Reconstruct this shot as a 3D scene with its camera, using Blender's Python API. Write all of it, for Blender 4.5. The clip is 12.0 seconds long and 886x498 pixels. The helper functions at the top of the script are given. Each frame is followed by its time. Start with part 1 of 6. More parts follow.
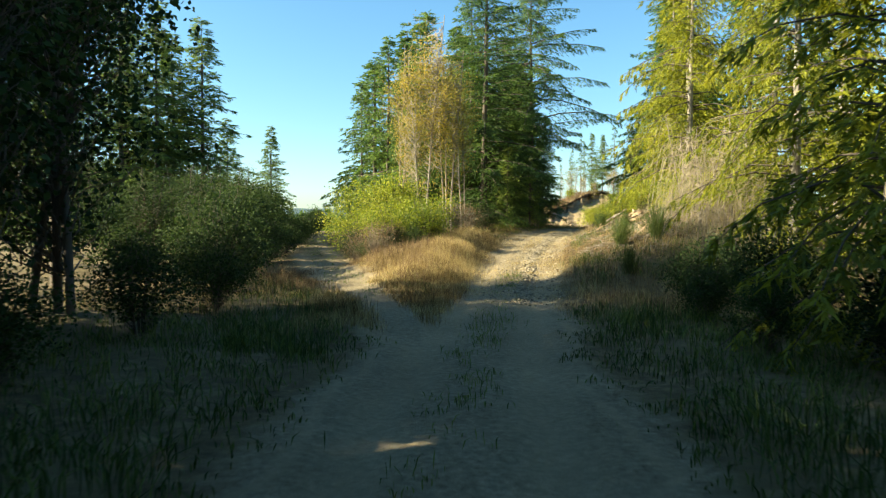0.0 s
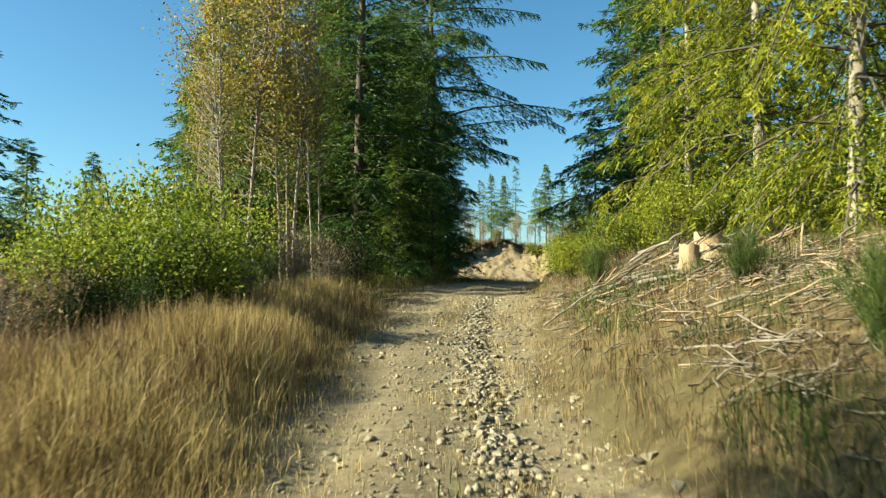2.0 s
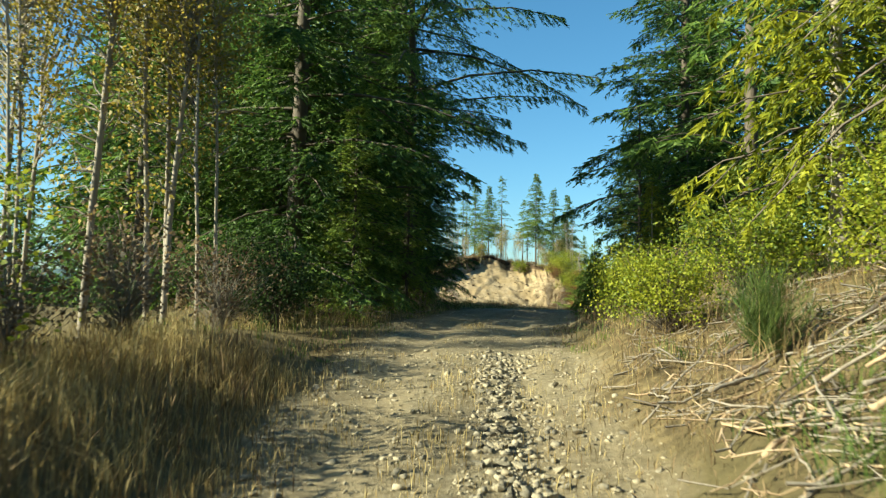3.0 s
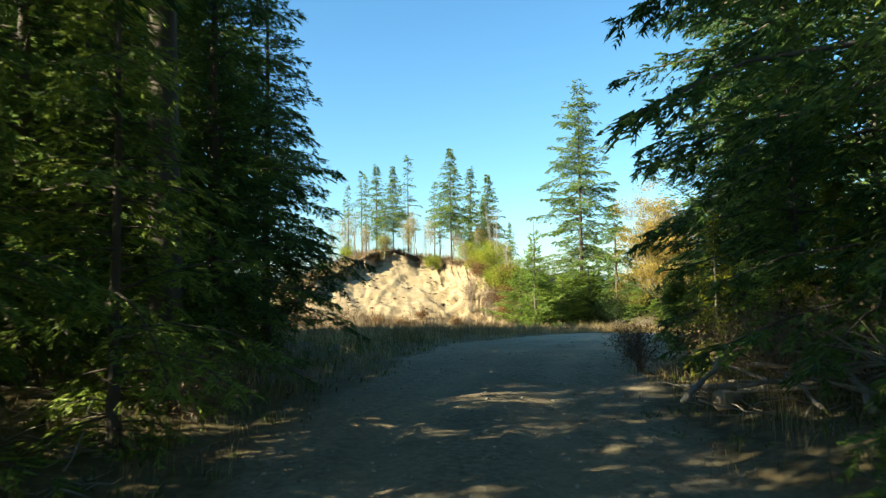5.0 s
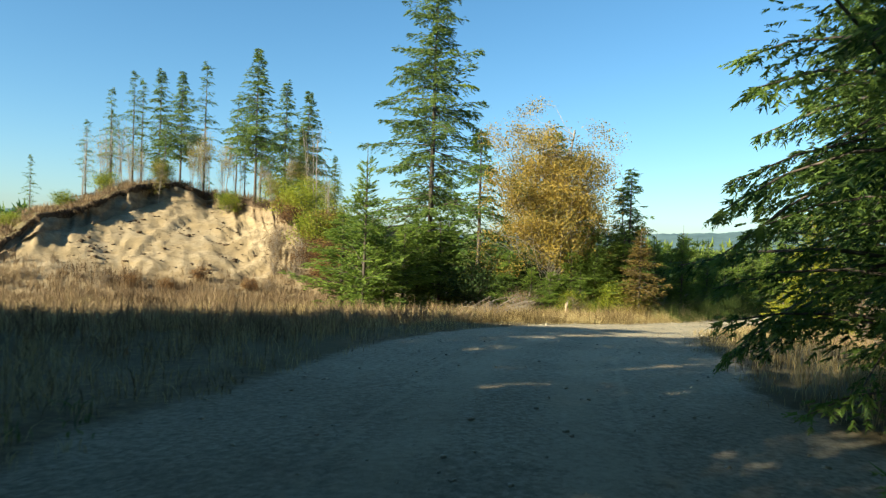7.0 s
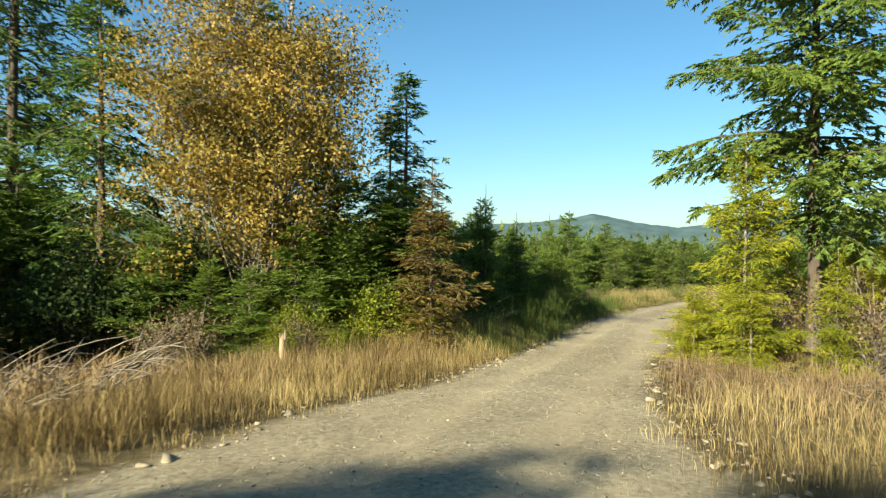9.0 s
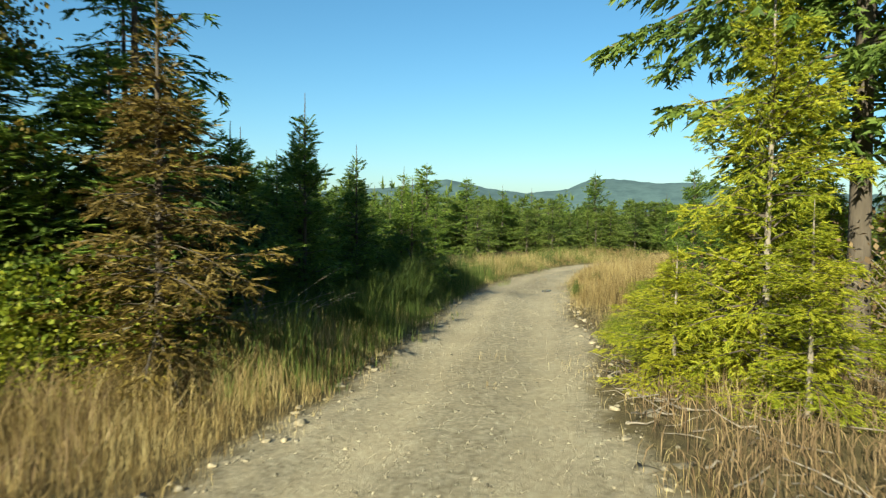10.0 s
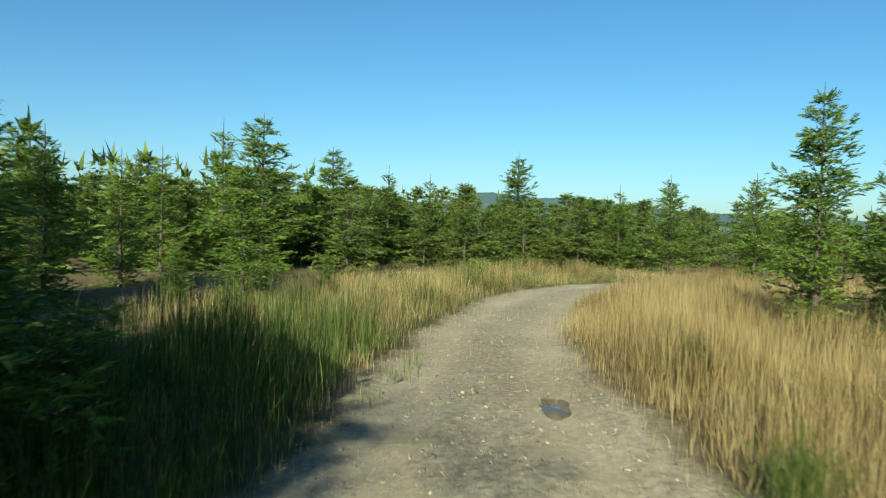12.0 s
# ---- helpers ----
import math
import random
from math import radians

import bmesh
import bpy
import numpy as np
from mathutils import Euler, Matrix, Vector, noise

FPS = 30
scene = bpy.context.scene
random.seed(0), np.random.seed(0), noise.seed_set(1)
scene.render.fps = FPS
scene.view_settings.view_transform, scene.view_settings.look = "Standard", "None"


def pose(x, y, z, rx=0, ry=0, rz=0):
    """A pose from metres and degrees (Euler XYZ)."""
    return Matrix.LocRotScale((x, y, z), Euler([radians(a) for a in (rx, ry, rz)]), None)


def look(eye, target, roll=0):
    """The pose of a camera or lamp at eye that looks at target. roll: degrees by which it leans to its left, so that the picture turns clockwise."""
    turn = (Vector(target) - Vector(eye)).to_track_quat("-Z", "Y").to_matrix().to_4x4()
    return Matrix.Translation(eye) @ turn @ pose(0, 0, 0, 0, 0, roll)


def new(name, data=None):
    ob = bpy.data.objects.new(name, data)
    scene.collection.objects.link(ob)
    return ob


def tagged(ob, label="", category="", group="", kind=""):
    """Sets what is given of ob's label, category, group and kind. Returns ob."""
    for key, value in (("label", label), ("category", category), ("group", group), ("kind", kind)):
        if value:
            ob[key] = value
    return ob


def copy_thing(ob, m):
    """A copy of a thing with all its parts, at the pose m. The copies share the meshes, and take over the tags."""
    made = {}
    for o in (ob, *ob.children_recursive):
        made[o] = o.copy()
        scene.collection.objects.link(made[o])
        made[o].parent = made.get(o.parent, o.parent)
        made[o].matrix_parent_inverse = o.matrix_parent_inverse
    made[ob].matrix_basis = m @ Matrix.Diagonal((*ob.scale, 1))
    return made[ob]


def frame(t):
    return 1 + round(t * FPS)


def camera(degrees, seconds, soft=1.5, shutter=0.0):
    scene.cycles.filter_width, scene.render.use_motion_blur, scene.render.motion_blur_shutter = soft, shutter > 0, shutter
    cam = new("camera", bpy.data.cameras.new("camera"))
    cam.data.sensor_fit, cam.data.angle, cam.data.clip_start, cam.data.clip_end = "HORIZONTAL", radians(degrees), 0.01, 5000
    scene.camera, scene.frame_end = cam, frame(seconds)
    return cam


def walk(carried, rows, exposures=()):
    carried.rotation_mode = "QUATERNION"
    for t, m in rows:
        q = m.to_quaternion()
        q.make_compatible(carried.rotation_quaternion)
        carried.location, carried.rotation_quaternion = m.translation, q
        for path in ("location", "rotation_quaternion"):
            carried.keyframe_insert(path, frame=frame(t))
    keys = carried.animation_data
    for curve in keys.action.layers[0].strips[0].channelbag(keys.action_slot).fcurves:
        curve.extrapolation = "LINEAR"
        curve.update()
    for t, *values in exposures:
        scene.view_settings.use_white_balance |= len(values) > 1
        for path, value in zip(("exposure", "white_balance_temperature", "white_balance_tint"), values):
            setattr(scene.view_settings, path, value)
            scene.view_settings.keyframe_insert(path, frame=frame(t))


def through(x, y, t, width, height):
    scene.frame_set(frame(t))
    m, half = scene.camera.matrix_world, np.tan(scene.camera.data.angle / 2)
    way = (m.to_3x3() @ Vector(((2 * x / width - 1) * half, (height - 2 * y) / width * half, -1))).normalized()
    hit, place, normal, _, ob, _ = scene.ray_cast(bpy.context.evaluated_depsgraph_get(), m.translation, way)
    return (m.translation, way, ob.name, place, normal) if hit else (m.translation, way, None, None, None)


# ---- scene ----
cam = camera(64.57, 12.0, soft=1.25, shutter=0.12)
PATH = [  # seconds, x, y, z, yaw, pitch, lean to the right
    (0, 0.000, 0.000, 1.500, 0.007, -2.223, -0.263),
    (0.5, 0.119, 4.168, 1.341, -0.121, -1.355, -1.781),
    (1, 0.359, 8.331, 1.236, -2.294, -0.581, 0.424),
    (1.5, 0.795, 12.531, 1.181, -5.612, 0.074, 0.128),
    (2, 1.443, 16.773, 1.277, -9.152, 2.288, -0.159),
    (2.5, 2.043, 20.882, 1.450, -9.444, 3.166, -1.375),
    (2.7, 2.314, 22.470, 1.518, -9.978, 3.260, -1.344),
    (4.3, 4.786, 34.253, 2.259, -15.021, 4.901, 1.186),
    (4.5, 5.226, 35.717, 2.348, -15.869, 4.483, 1.830),
    (5, 6.490, 39.289, 2.481, -18.571, 3.071, 0.891),
    (5.5, 7.780, 42.796, 2.538, -21.261, 2.470, -0.815),
    (6, 8.982, 45.937, 2.644, -24.957, 0.548, -0.402),
    (6.5, 10.748, 49.243, 2.615, -28.210, -0.188, -0.600),
    (7, 12.877, 52.493, 2.506, -32.493, -0.580, -1.945),
    (7.2, 13.809, 53.771, 2.454, -34.719, -1.031, -2.013),
    (8.8, 22.969, 62.931, 1.932, -50.643, -0.385, -0.444),
    (9, 24.193, 63.823, 1.865, -52.658, -0.393, -0.657),
    (9.5, 27.395, 65.794, 1.671, -57.995, -1.724, 1.157),
    (10, 30.899, 67.504, 1.445, -64.471, -3.083, -0.519),
    (10.5, 34.672, 68.960, 1.243, -70.177, -2.907, 0.248),
    (11, 38.426, 70.162, 0.935, -72.522, -3.171, 0.329),
    (11.5, 42.259, 71.814, 0.735, -72.550, -2.397, 0.478),
    (12, 46.164, 73.502, 0.603, -74.185, -2.004, -1.759),
]
EXPOSURES = [  # seconds, stops, kelvin, tint
    (0.0, 2.15, 7300, 2), (1.0, 2.0, 7100, 2), (2.0, 1.6, 6700, -6), (2.7, 1.6, 6500, -8), (4.5, 2.4, 6700, 0), (5.0, 2.15, 6800, 0), (5.5, 2.3, 7300, 2), (6.5, 1.85, 7100, 2),
    (7.0, 1.6, 6700, 2), (9.0, 1.42, 6850, 0), (10.5, 1.13, 6350, -6), (12.0, 1.02, 6050, -6)]
walk(cam, [(t, pose(x, y, z, 90 + pitch, lean, yaw)) for t, x, y, z, yaw, pitch, lean in PATH], EXPOSURES)
# ---- end of camera ----
# light: low western sun, clear autumn sky
SUN_ELEV, SUN_FROM = 27.0, (-1.0, -0.04)
world = bpy.data.worlds.new("sky")
scene.world = world
world.use_nodes = True
wn = world.node_tree.nodes
sky = wn.new("ShaderNodeTexSky")
sky.sky_type = "NISHITA"
sky.sun_disc = False
sky.sun_elevation = radians(SUN_ELEV)
sky.sun_rotation = math.atan2(SUN_FROM[0], SUN_FROM[1])
sky.air_density, sky.dust_density, sky.ozone_density = 1.0, 0.6, 1.2
wn["Background"].inputs["Strength"].default_value = 0.05
tone = wn.new("ShaderNodeHueSaturation")
tone.inputs["Hue"].default_value, tone.inputs["Saturation"].default_value = 0.49, 1.08
cool = wn.new("ShaderNodeMix")
cool.data_type, cool.blend_type = "RGBA", "MULTIPLY"
cool.inputs[0].default_value, cool.inputs[7].default_value = 1.0, (0.8, 1.0, 1.28, 1)
world.node_tree.links.new(sky.outputs["Color"], cool.inputs[6])
world.node_tree.links.new(cool.outputs[2], tone.inputs["Color"])
world.node_tree.links.new(tone.outputs["Color"], wn["Background"].inputs["Color"])
sun_data = bpy.data.lights.new("sun", "SUN")
sun_data.energy, sun_data.angle, sun_data.color = 5.0, radians(0.55), (1.0, 0.89, 0.7)
sun = new("sun", sun_data)
sun.matrix_world = look((0, 0, 0), (-SUN_FROM[0] * 1.0, -SUN_FROM[1] * 1.0, -math.tan(radians(SUN_ELEV))))


# ---- materials ----
def ramp(nt, fac, stops):
    r = nt.nodes.new("ShaderNodeValToRGB")
    while len(r.color_ramp.elements) < len(stops):
        r.color_ramp.elements.new(0.5)
    for e, (p, c) in zip(r.color_ramp.elements, stops):
        e.position, e.color = p, (*c, 1)
    nt.links.new(fac, r.inputs["Fac"])
    return r.outputs["Color"]


def noise_fac(nt, scale, detail=4.0, coord="Object", stretch=None, rough=0.6):
    tc = nt.nodes.new("ShaderNodeTexCoord")
    n = nt.nodes.new("ShaderNodeTexNoise")
    n.inputs["Scale"].default_value, n.inputs["Detail"].default_value, n.inputs["Roughness"].default_value = scale, detail, rough
    if stretch:
        mp = nt.nodes.new("ShaderNodeMapping")
        mp.inputs["Scale"].default_value = stretch
        nt.links.new(tc.outputs[coord], mp.inputs["Vector"])
        nt.links.new(mp.outputs["Vector"], n.inputs["Vector"])
    else:
        nt.links.new(tc.outputs[coord], n.inputs["Vector"])
    return n.outputs["Fac"]


def mixc(nt, fac, a, b, mode="MIX"):
    m = nt.nodes.new("ShaderNodeMix")
    m.data_type, m.blend_type = "RGBA", mode
    for sock, v in ((m.inputs[0], fac), (m.inputs[6], a), (m.inputs[7], b)):
        if hasattr(v, "links"):
            nt.links.new(v, sock)
        elif isinstance(v, tuple):
            sock.default_value = (*v, 1)
        else:
            sock.default_value = v
    return m.outputs[2]


def material(name):
    m = bpy.data.materials.new(name)
    m.use_nodes = True
    nt = m.node_tree
    return m, nt, nt.nodes["Principled BSDF"]


def bump(nt, bsdf, height, strength, distance):
    b = nt.nodes.new("ShaderNodeBump")
    b.inputs["Strength"].default_value, b.inputs["Distance"].default_value = strength, distance
    nt.links.new(height, b.inputs["Height"])
    nt.links.new(b.outputs["Normal"], bsdf.inputs["Normal"])


def leaf_material(name, dark, mid, light, through=0.35, patch=0.7, gloss=0.55):
    """Foliage: hue drifts over the crown, from leaf to leaf and from plant to plant; thin, so some light passes."""
    m, nt, bsdf = material(name)
    geo = nt.nodes.new("ShaderNodeNewGeometry")
    obj = nt.nodes.new("ShaderNodeObjectInfo")
    add = nt.nodes.new("ShaderNodeMath")
    add.operation = "ADD"
    nt.links.new(noise_fac(nt, patch, 3.0), add.inputs[0])
    sc = nt.nodes.new("ShaderNodeMath")
    sc.operation = "MULTIPLY_ADD"
    nt.links.new(geo.outputs["Random Per Island"], sc.inputs[0])
    sc.inputs[1].default_value, sc.inputs[2].default_value = 0.44, -0.22
    nt.links.new(sc.outputs[0], add.inputs[1])
    add2 = nt.nodes.new("ShaderNodeMath")
    add2.operation = "MULTIPLY_ADD"
    nt.links.new(obj.outputs["Random"], add2.inputs[0])
    add2.inputs[1].default_value = 0.16
    nt.links.new(add.outputs[0], add2.inputs[2])
    col = ramp(nt, add2.outputs[0], [(0.34, dark), (0.55, mid), (0.78, light)])
    nt.links.new(col, bsdf.inputs["Base Color"])
    bsdf.inputs["Roughness"].default_value = gloss
    bsdf.inputs["Specular IOR Level"].default_value = 0.3
    tr = nt.nodes.new("ShaderNodeBsdfTranslucent")
    nt.links.new(col, tr.inputs["Color"])
    mx = nt.nodes.new("ShaderNodeMixShader")
    mx.inputs[0].default_value = through
    nt.links.new(bsdf.outputs[0], mx.inputs[1])
    nt.links.new(tr.outputs[0], mx.inputs[2])
    nt.links.new(mx.outputs[0], nt.nodes["Material Output"].inputs["Surface"])
    return m


def bark_material(name, a, b, c, scale=6.0):
    m, nt, bsdf = material(name)
    f = noise_fac(nt, scale, 6.0, stretch=(1, 1, 0.18), rough=0.7)
    g = noise_fac(nt, 1.3, 3.0)
    col = mixc(nt, g, ramp(nt, f, [(0.3, a), (0.5, b), (0.7, c)]), b)
    nt.links.new(col, bsdf.inputs["Base Color"])
    bsdf.inputs["Roughness"].default_value = 0.9
    bump(nt, bsdf, f, 0.6, 0.03)
    return m


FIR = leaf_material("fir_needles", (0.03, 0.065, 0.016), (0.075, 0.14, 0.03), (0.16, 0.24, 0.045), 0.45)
# Brighter copy of FIR, with sunlight put into the needle colour
FIR_SUN = leaf_material("fir_needles_sunlit", (0.057, 0.099, 0.025), (0.116, 0.182, 0.037), (0.199, 0.265, 0.054), 0.42)
CEDAR = leaf_material("cedar_fronds", (0.072, 0.101, 0.01), (0.202, 0.223, 0.016), (0.331, 0.331, 0.025), 0.42)
YOUNG = leaf_material("young_fir_needles", (0.061, 0.108, 0.02), (0.144, 0.223, 0.036), (0.245, 0.324, 0.054), 0.4)
HEMLOCK = leaf_material("hemlock_needles", (0.065, 0.115, 0.024), (0.135, 0.21, 0.038), (0.27, 0.34, 0.06), 0.45)
PLANTATION = leaf_material("plantation_needles", (0.075, 0.12, 0.03), (0.17, 0.235, 0.05), (0.28, 0.34, 0.07), 0.5)
YELLOWED = leaf_material("yellowing_needles", (0.158, 0.202, 0.018), (0.324, 0.353, 0.029), (0.475, 0.454, 0.043), 0.45)
RUSTY = leaf_material("rusty_needles", (0.072, 0.054, 0.016), (0.166, 0.115, 0.03), (0.259, 0.202, 0.043), 0.3)
ORANGE = leaf_material("autumn_maple_leaves", (0.06, 0.08, 0.022), (0.19, 0.15, 0.034), (0.36, 0.25, 0.05), 0.34, 0.6)
BIRCHLEAF = leaf_material("turning_birch_leaves", (0.099, 0.116, 0.023), (0.28, 0.225, 0.042), (0.43, 0.33, 0.067), 0.42, 0.5)
SHRUBLEAF = leaf_material("yellow_green_leaves", (0.058, 0.094, 0.012), (0.173, 0.223, 0.02), (0.346, 0.36, 0.036), 0.45)
# Green leaves, darkened to stand for the shade on hedge and alders
SHADELEAF = leaf_material("shade_darkened_leaves", (0.013, 0.03, 0.01), (0.03, 0.058, 0.015), (0.06, 0.094, 0.022), 0.3, gloss=0.9)
GRASS = leaf_material("dry_grass", (0.075, 0.05, 0.02), (0.32, 0.23, 0.092), (0.53, 0.43, 0.205), 0.4, 0.35, 0.7)
GREEN_GRASS = leaf_material("green_grass", (0.032, 0.061, 0.012), (0.072, 0.115, 0.022), (0.173, 0.209, 0.05), 0.38, 0.35, 0.6)
BROWN_WEED = leaf_material("withered_weeds", (0.086, 0.054, 0.029), (0.187, 0.126, 0.068), (0.288, 0.205, 0.112), 0.28, 0.3, 0.8)
BRACKEN = leaf_material("rusty_leaves", (0.06, 0.032, 0.014), (0.15, 0.075, 0.028), (0.27, 0.15, 0.05), 0.25, 0.6, 0.8)
BARK = bark_material("fir_bark", (0.03, 0.024, 0.018), (0.085, 0.068, 0.052), (0.17, 0.14, 0.11))
PALE_BARK = bark_material("pale_bark", (0.108, 0.086, 0.065), (0.259, 0.223, 0.18), (0.396, 0.36, 0.302), 4.0)
DEADWOOD = bark_material("weathered_wood", (0.094, 0.076, 0.058), (0.216, 0.184, 0.144), (0.36, 0.324, 0.274), 9.0)
DRY_TWIG = bark_material("dry_twigs", (0.12, 0.1, 0.05), (0.24, 0.2, 0.115), (0.38, 0.33, 0.21), 9.0)
GREEN_STEM = bark_material("green_stems", (0.03, 0.05, 0.015), (0.06, 0.09, 0.025), (0.1, 0.13, 0.04))
CUTWOOD = bark_material("torn_wood", (0.18, 0.108, 0.058), (0.36, 0.259, 0.158), (0.49, 0.403, 0.288), 7.0)


def earth_colour(nt, stops, fine, patch_to=None, patch_scale=0.25):
    f = noise_fac(nt, fine, 8.0, rough=0.72)
    col = ramp(nt, f, stops)
    if patch_to:
        p = ramp(nt, noise_fac(nt, patch_scale, 5.0, rough=0.65), [(0.42, (0, 0, 0)), (0.6, (1, 1, 1))])
        col = mixc(nt, p, col, mixc(nt, f, patch_to[0], patch_to[1]))
    return f, col


def earth_material(name, stops, fine, rough=0.95, strength=0.5, dist=0.03, patch_to=None, patch_scale=0.25):
    m, nt, bsdf = material(name)
    f, col = earth_colour(nt, stops, fine, patch_to, patch_scale)
    nt.links.new(col, bsdf.inputs["Base Color"])
    bsdf.inputs["Roughness"].default_value = rough
    bsdf.inputs["Specular IOR Level"].default_value = 0.2
    bump(nt, bsdf, f, strength, dist)
    return m


SOIL_STOPS = [(0.3, (0.04, 0.031, 0.016)), (0.5, (0.112, 0.085, 0.042)), (0.7, (0.23, 0.176, 0.086))]
SOIL_PATCH = ((0.043, 0.037, 0.017), (0.151, 0.122, 0.056))
SOIL = earth_material("litter_and_soil", SOIL_STOPS, 5.0, patch_to=SOIL_PATCH)


def road_material(name):
    """Gravel: finer and paler in the wheel tracks, stony between them, giving way to soil at ragged edges."""
    m, nt, bsdf = material(name)
    across = nt.nodes.new("ShaderNodeAttribute")
    across.attribute_name = "across"
    edge = nt.nodes.new("ShaderNodeAttribute")
    edge.attribute_name = "edge"
    f = noise_fac(nt, 13.0, 8.0, rough=0.75)
    g = noise_fac(nt, 0.9, 6.0, rough=0.7)
    base = ramp(nt, f, [(0.3, (0.144, 0.119, 0.076)), (0.5, (0.317, 0.274, 0.187)), (0.68, (0.49, 0.439, 0.324))])
    fine = ramp(nt, f, [(0.3, (0.274, 0.23, 0.151)), (0.7, (0.49, 0.425, 0.295))])
    drift = ramp(nt, noise_fac(nt, 0.35, 5.0, rough=0.7), [(0.3, (0.7, 0.68, 0.66)), (0.65, (1, 1, 1))])
    wob = nt.nodes.new("ShaderNodeMath")
    wob.operation = "MULTIPLY_ADD"
    nt.links.new(g, wob.inputs[0])
    wob.inputs[1].default_value = 0.5
    nt.links.new(across.outputs["Fac"], wob.inputs[2])
    track = ramp(nt, wob.outputs[0], [(0.42, (0, 0, 0)), (0.62, (1, 1, 1)), (0.78, (1, 1, 1)), (0.98, (0, 0, 0))])
    rag = nt.nodes.new("ShaderNodeMath")
    rag.operation = "MULTIPLY_ADD"
    nt.links.new(noise_fac(nt, 2.2, 8.0, rough=0.75), rag.inputs[0])
    rag.inputs[1].default_value = 0.9
    nt.links.new(edge.outputs["Fac"], rag.inputs[2])
    verge_ = ramp(nt, rag.outputs[0], [(0.36, (0, 0, 0)), (0.66, (1, 1, 1))])
    _, soil = earth_colour(nt, SOIL_STOPS, 5.0, SOIL_PATCH)
    laid = nt.nodes.new("ShaderNodeAttribute")
    laid.attribute_name = "laid"
    drift = mixc(nt, 1.0, drift, mixc(nt, laid.outputs["Fac"], (0.68, 0.65, 0.59), (1.0, 1.0, 1.0)), "MULTIPLY")
    col = mixc(nt, verge_, mixc(nt, 1.0, mixc(nt, track, base, fine), drift, "MULTIPLY"), soil)
    nt.links.new(col, bsdf.inputs["Base Color"])
    bsdf.inputs["Roughness"].default_value = 0.95
    bsdf.inputs["Specular IOR Level"].default_value = 0.2
    bump(nt, bsdf, f, 0.9, 0.03)
    return m


GRAVEL = road_material("gravel")
def stone_material(name):
    """Crushed rock: each piece a little lighter or darker, dusty and pitted."""
    m, nt, bsdf = material(name)
    f, col = earth_colour(nt, [(0.3, (0.1, 0.09, 0.07)), (0.5, (0.21, 0.19, 0.15)), (0.7, (0.34, 0.31, 0.25))], 11.0)
    geo = nt.nodes.new("ShaderNodeNewGeometry")
    obj = nt.nodes.new("ShaderNodeObjectInfo")
    add = nt.nodes.new("ShaderNodeMath")
    add.operation = "ADD"
    nt.links.new(geo.outputs["Random Per Island"], add.inputs[0])
    nt.links.new(obj.outputs["Random"], add.inputs[1])
    tint = ramp(nt, add.outputs[0], [(0.2, (0.5, 0.48, 0.45)), (0.6, (0.95, 0.93, 0.88)), (1.0, (1.5, 1.42, 1.25))])
    nt.links.new(mixc(nt, 1.0, col, tint, "MULTIPLY"), bsdf.inputs["Base Color"])
    bsdf.inputs["Roughness"].default_value = 0.9
    bsdf.inputs["Specular IOR Level"].default_value = 0.25
    bump(nt, bsdf, f, 0.6, 0.02)
    return m


STONE = stone_material("broken_stone")
SAND = earth_material("sandy_bank", [(0.3, (0.085, 0.062, 0.036)), (0.44, (0.246, 0.187, 0.112)), (0.7, (0.391, 0.315, 0.2))], 1.6, strength=0.8, dist=0.12,
                      patch_to=((0.16, 0.115, 0.06), (0.36, 0.27, 0.15)), patch_scale=0.5)
CLOD = earth_material("fallen_soil", [(0.3, (0.03, 0.021, 0.013)), (0.5, (0.075, 0.05, 0.03)), (0.7, (0.14, 0.1, 0.06))], 6.0)


def scarp_material(name):
    """Cut earth in faint level beds, browner than the slipped sand below it."""
    m, nt, bsdf = material(name)
    bed = noise_fac(nt, 0.9, 6.0, stretch=(0.25, 0.25, 3.2), rough=0.7)
    grain = noise_fac(nt, 2.6, 7.0, rough=0.72)
    col = mixc(nt, 0.5, ramp(nt, bed, [(0.32, (0.09, 0.062, 0.036)), (0.5, (0.2, 0.145, 0.085)), (0.68, (0.33, 0.255, 0.155))]),
               ramp(nt, grain, [(0.32, (0.07, 0.05, 0.03)), (0.66, (0.34, 0.26, 0.16))]))
    nt.links.new(col, bsdf.inputs["Base Color"])
    bsdf.inputs["Roughness"].default_value = 0.95
    bsdf.inputs["Specular IOR Level"].default_value = 0.15
    bump(nt, bsdf, grain, 0.8, 0.1)
    return m


SCARP = scarp_material("cut_earth")
# Distance haze is put into the base colour: green woods turned blue-grey
HAZED_HILL = earth_material("hazed_far_forest", [(0.35, (0.05, 0.085, 0.095)), (0.6, (0.08, 0.13, 0.135))], 0.02, strength=0.0)


# ---- mesh helpers ----
def mesh_of(name, verts, *faces):
    """A mesh from arrays: verts (n, 3), faces any number of (m, k) index arrays."""
    me = bpy.data.meshes.new(name)
    verts = np.asarray(verts, dtype=np.float32)
    faces = [np.asarray(f, dtype=np.int32) for f in faces if len(f)]
    me.vertices.add(len(verts))
    me.vertices.foreach_set("co", verts.ravel())
    counts = np.concatenate([np.full(len(f), f.shape[1], np.int32) for f in faces])
    loops = np.concatenate([f.ravel() for f in faces])
    me.loops.add(len(loops))
    me.loops.foreach_set("vertex_index", loops)
    me.polygons.add(len(counts))
    me.polygons.foreach_set("loop_start", np.concatenate([[0], np.cumsum(counts)[:-1]]).astype(np.int32))
    me.polygons.foreach_set("loop_total", counts)
    me.update(calc_edges=True)
    return me


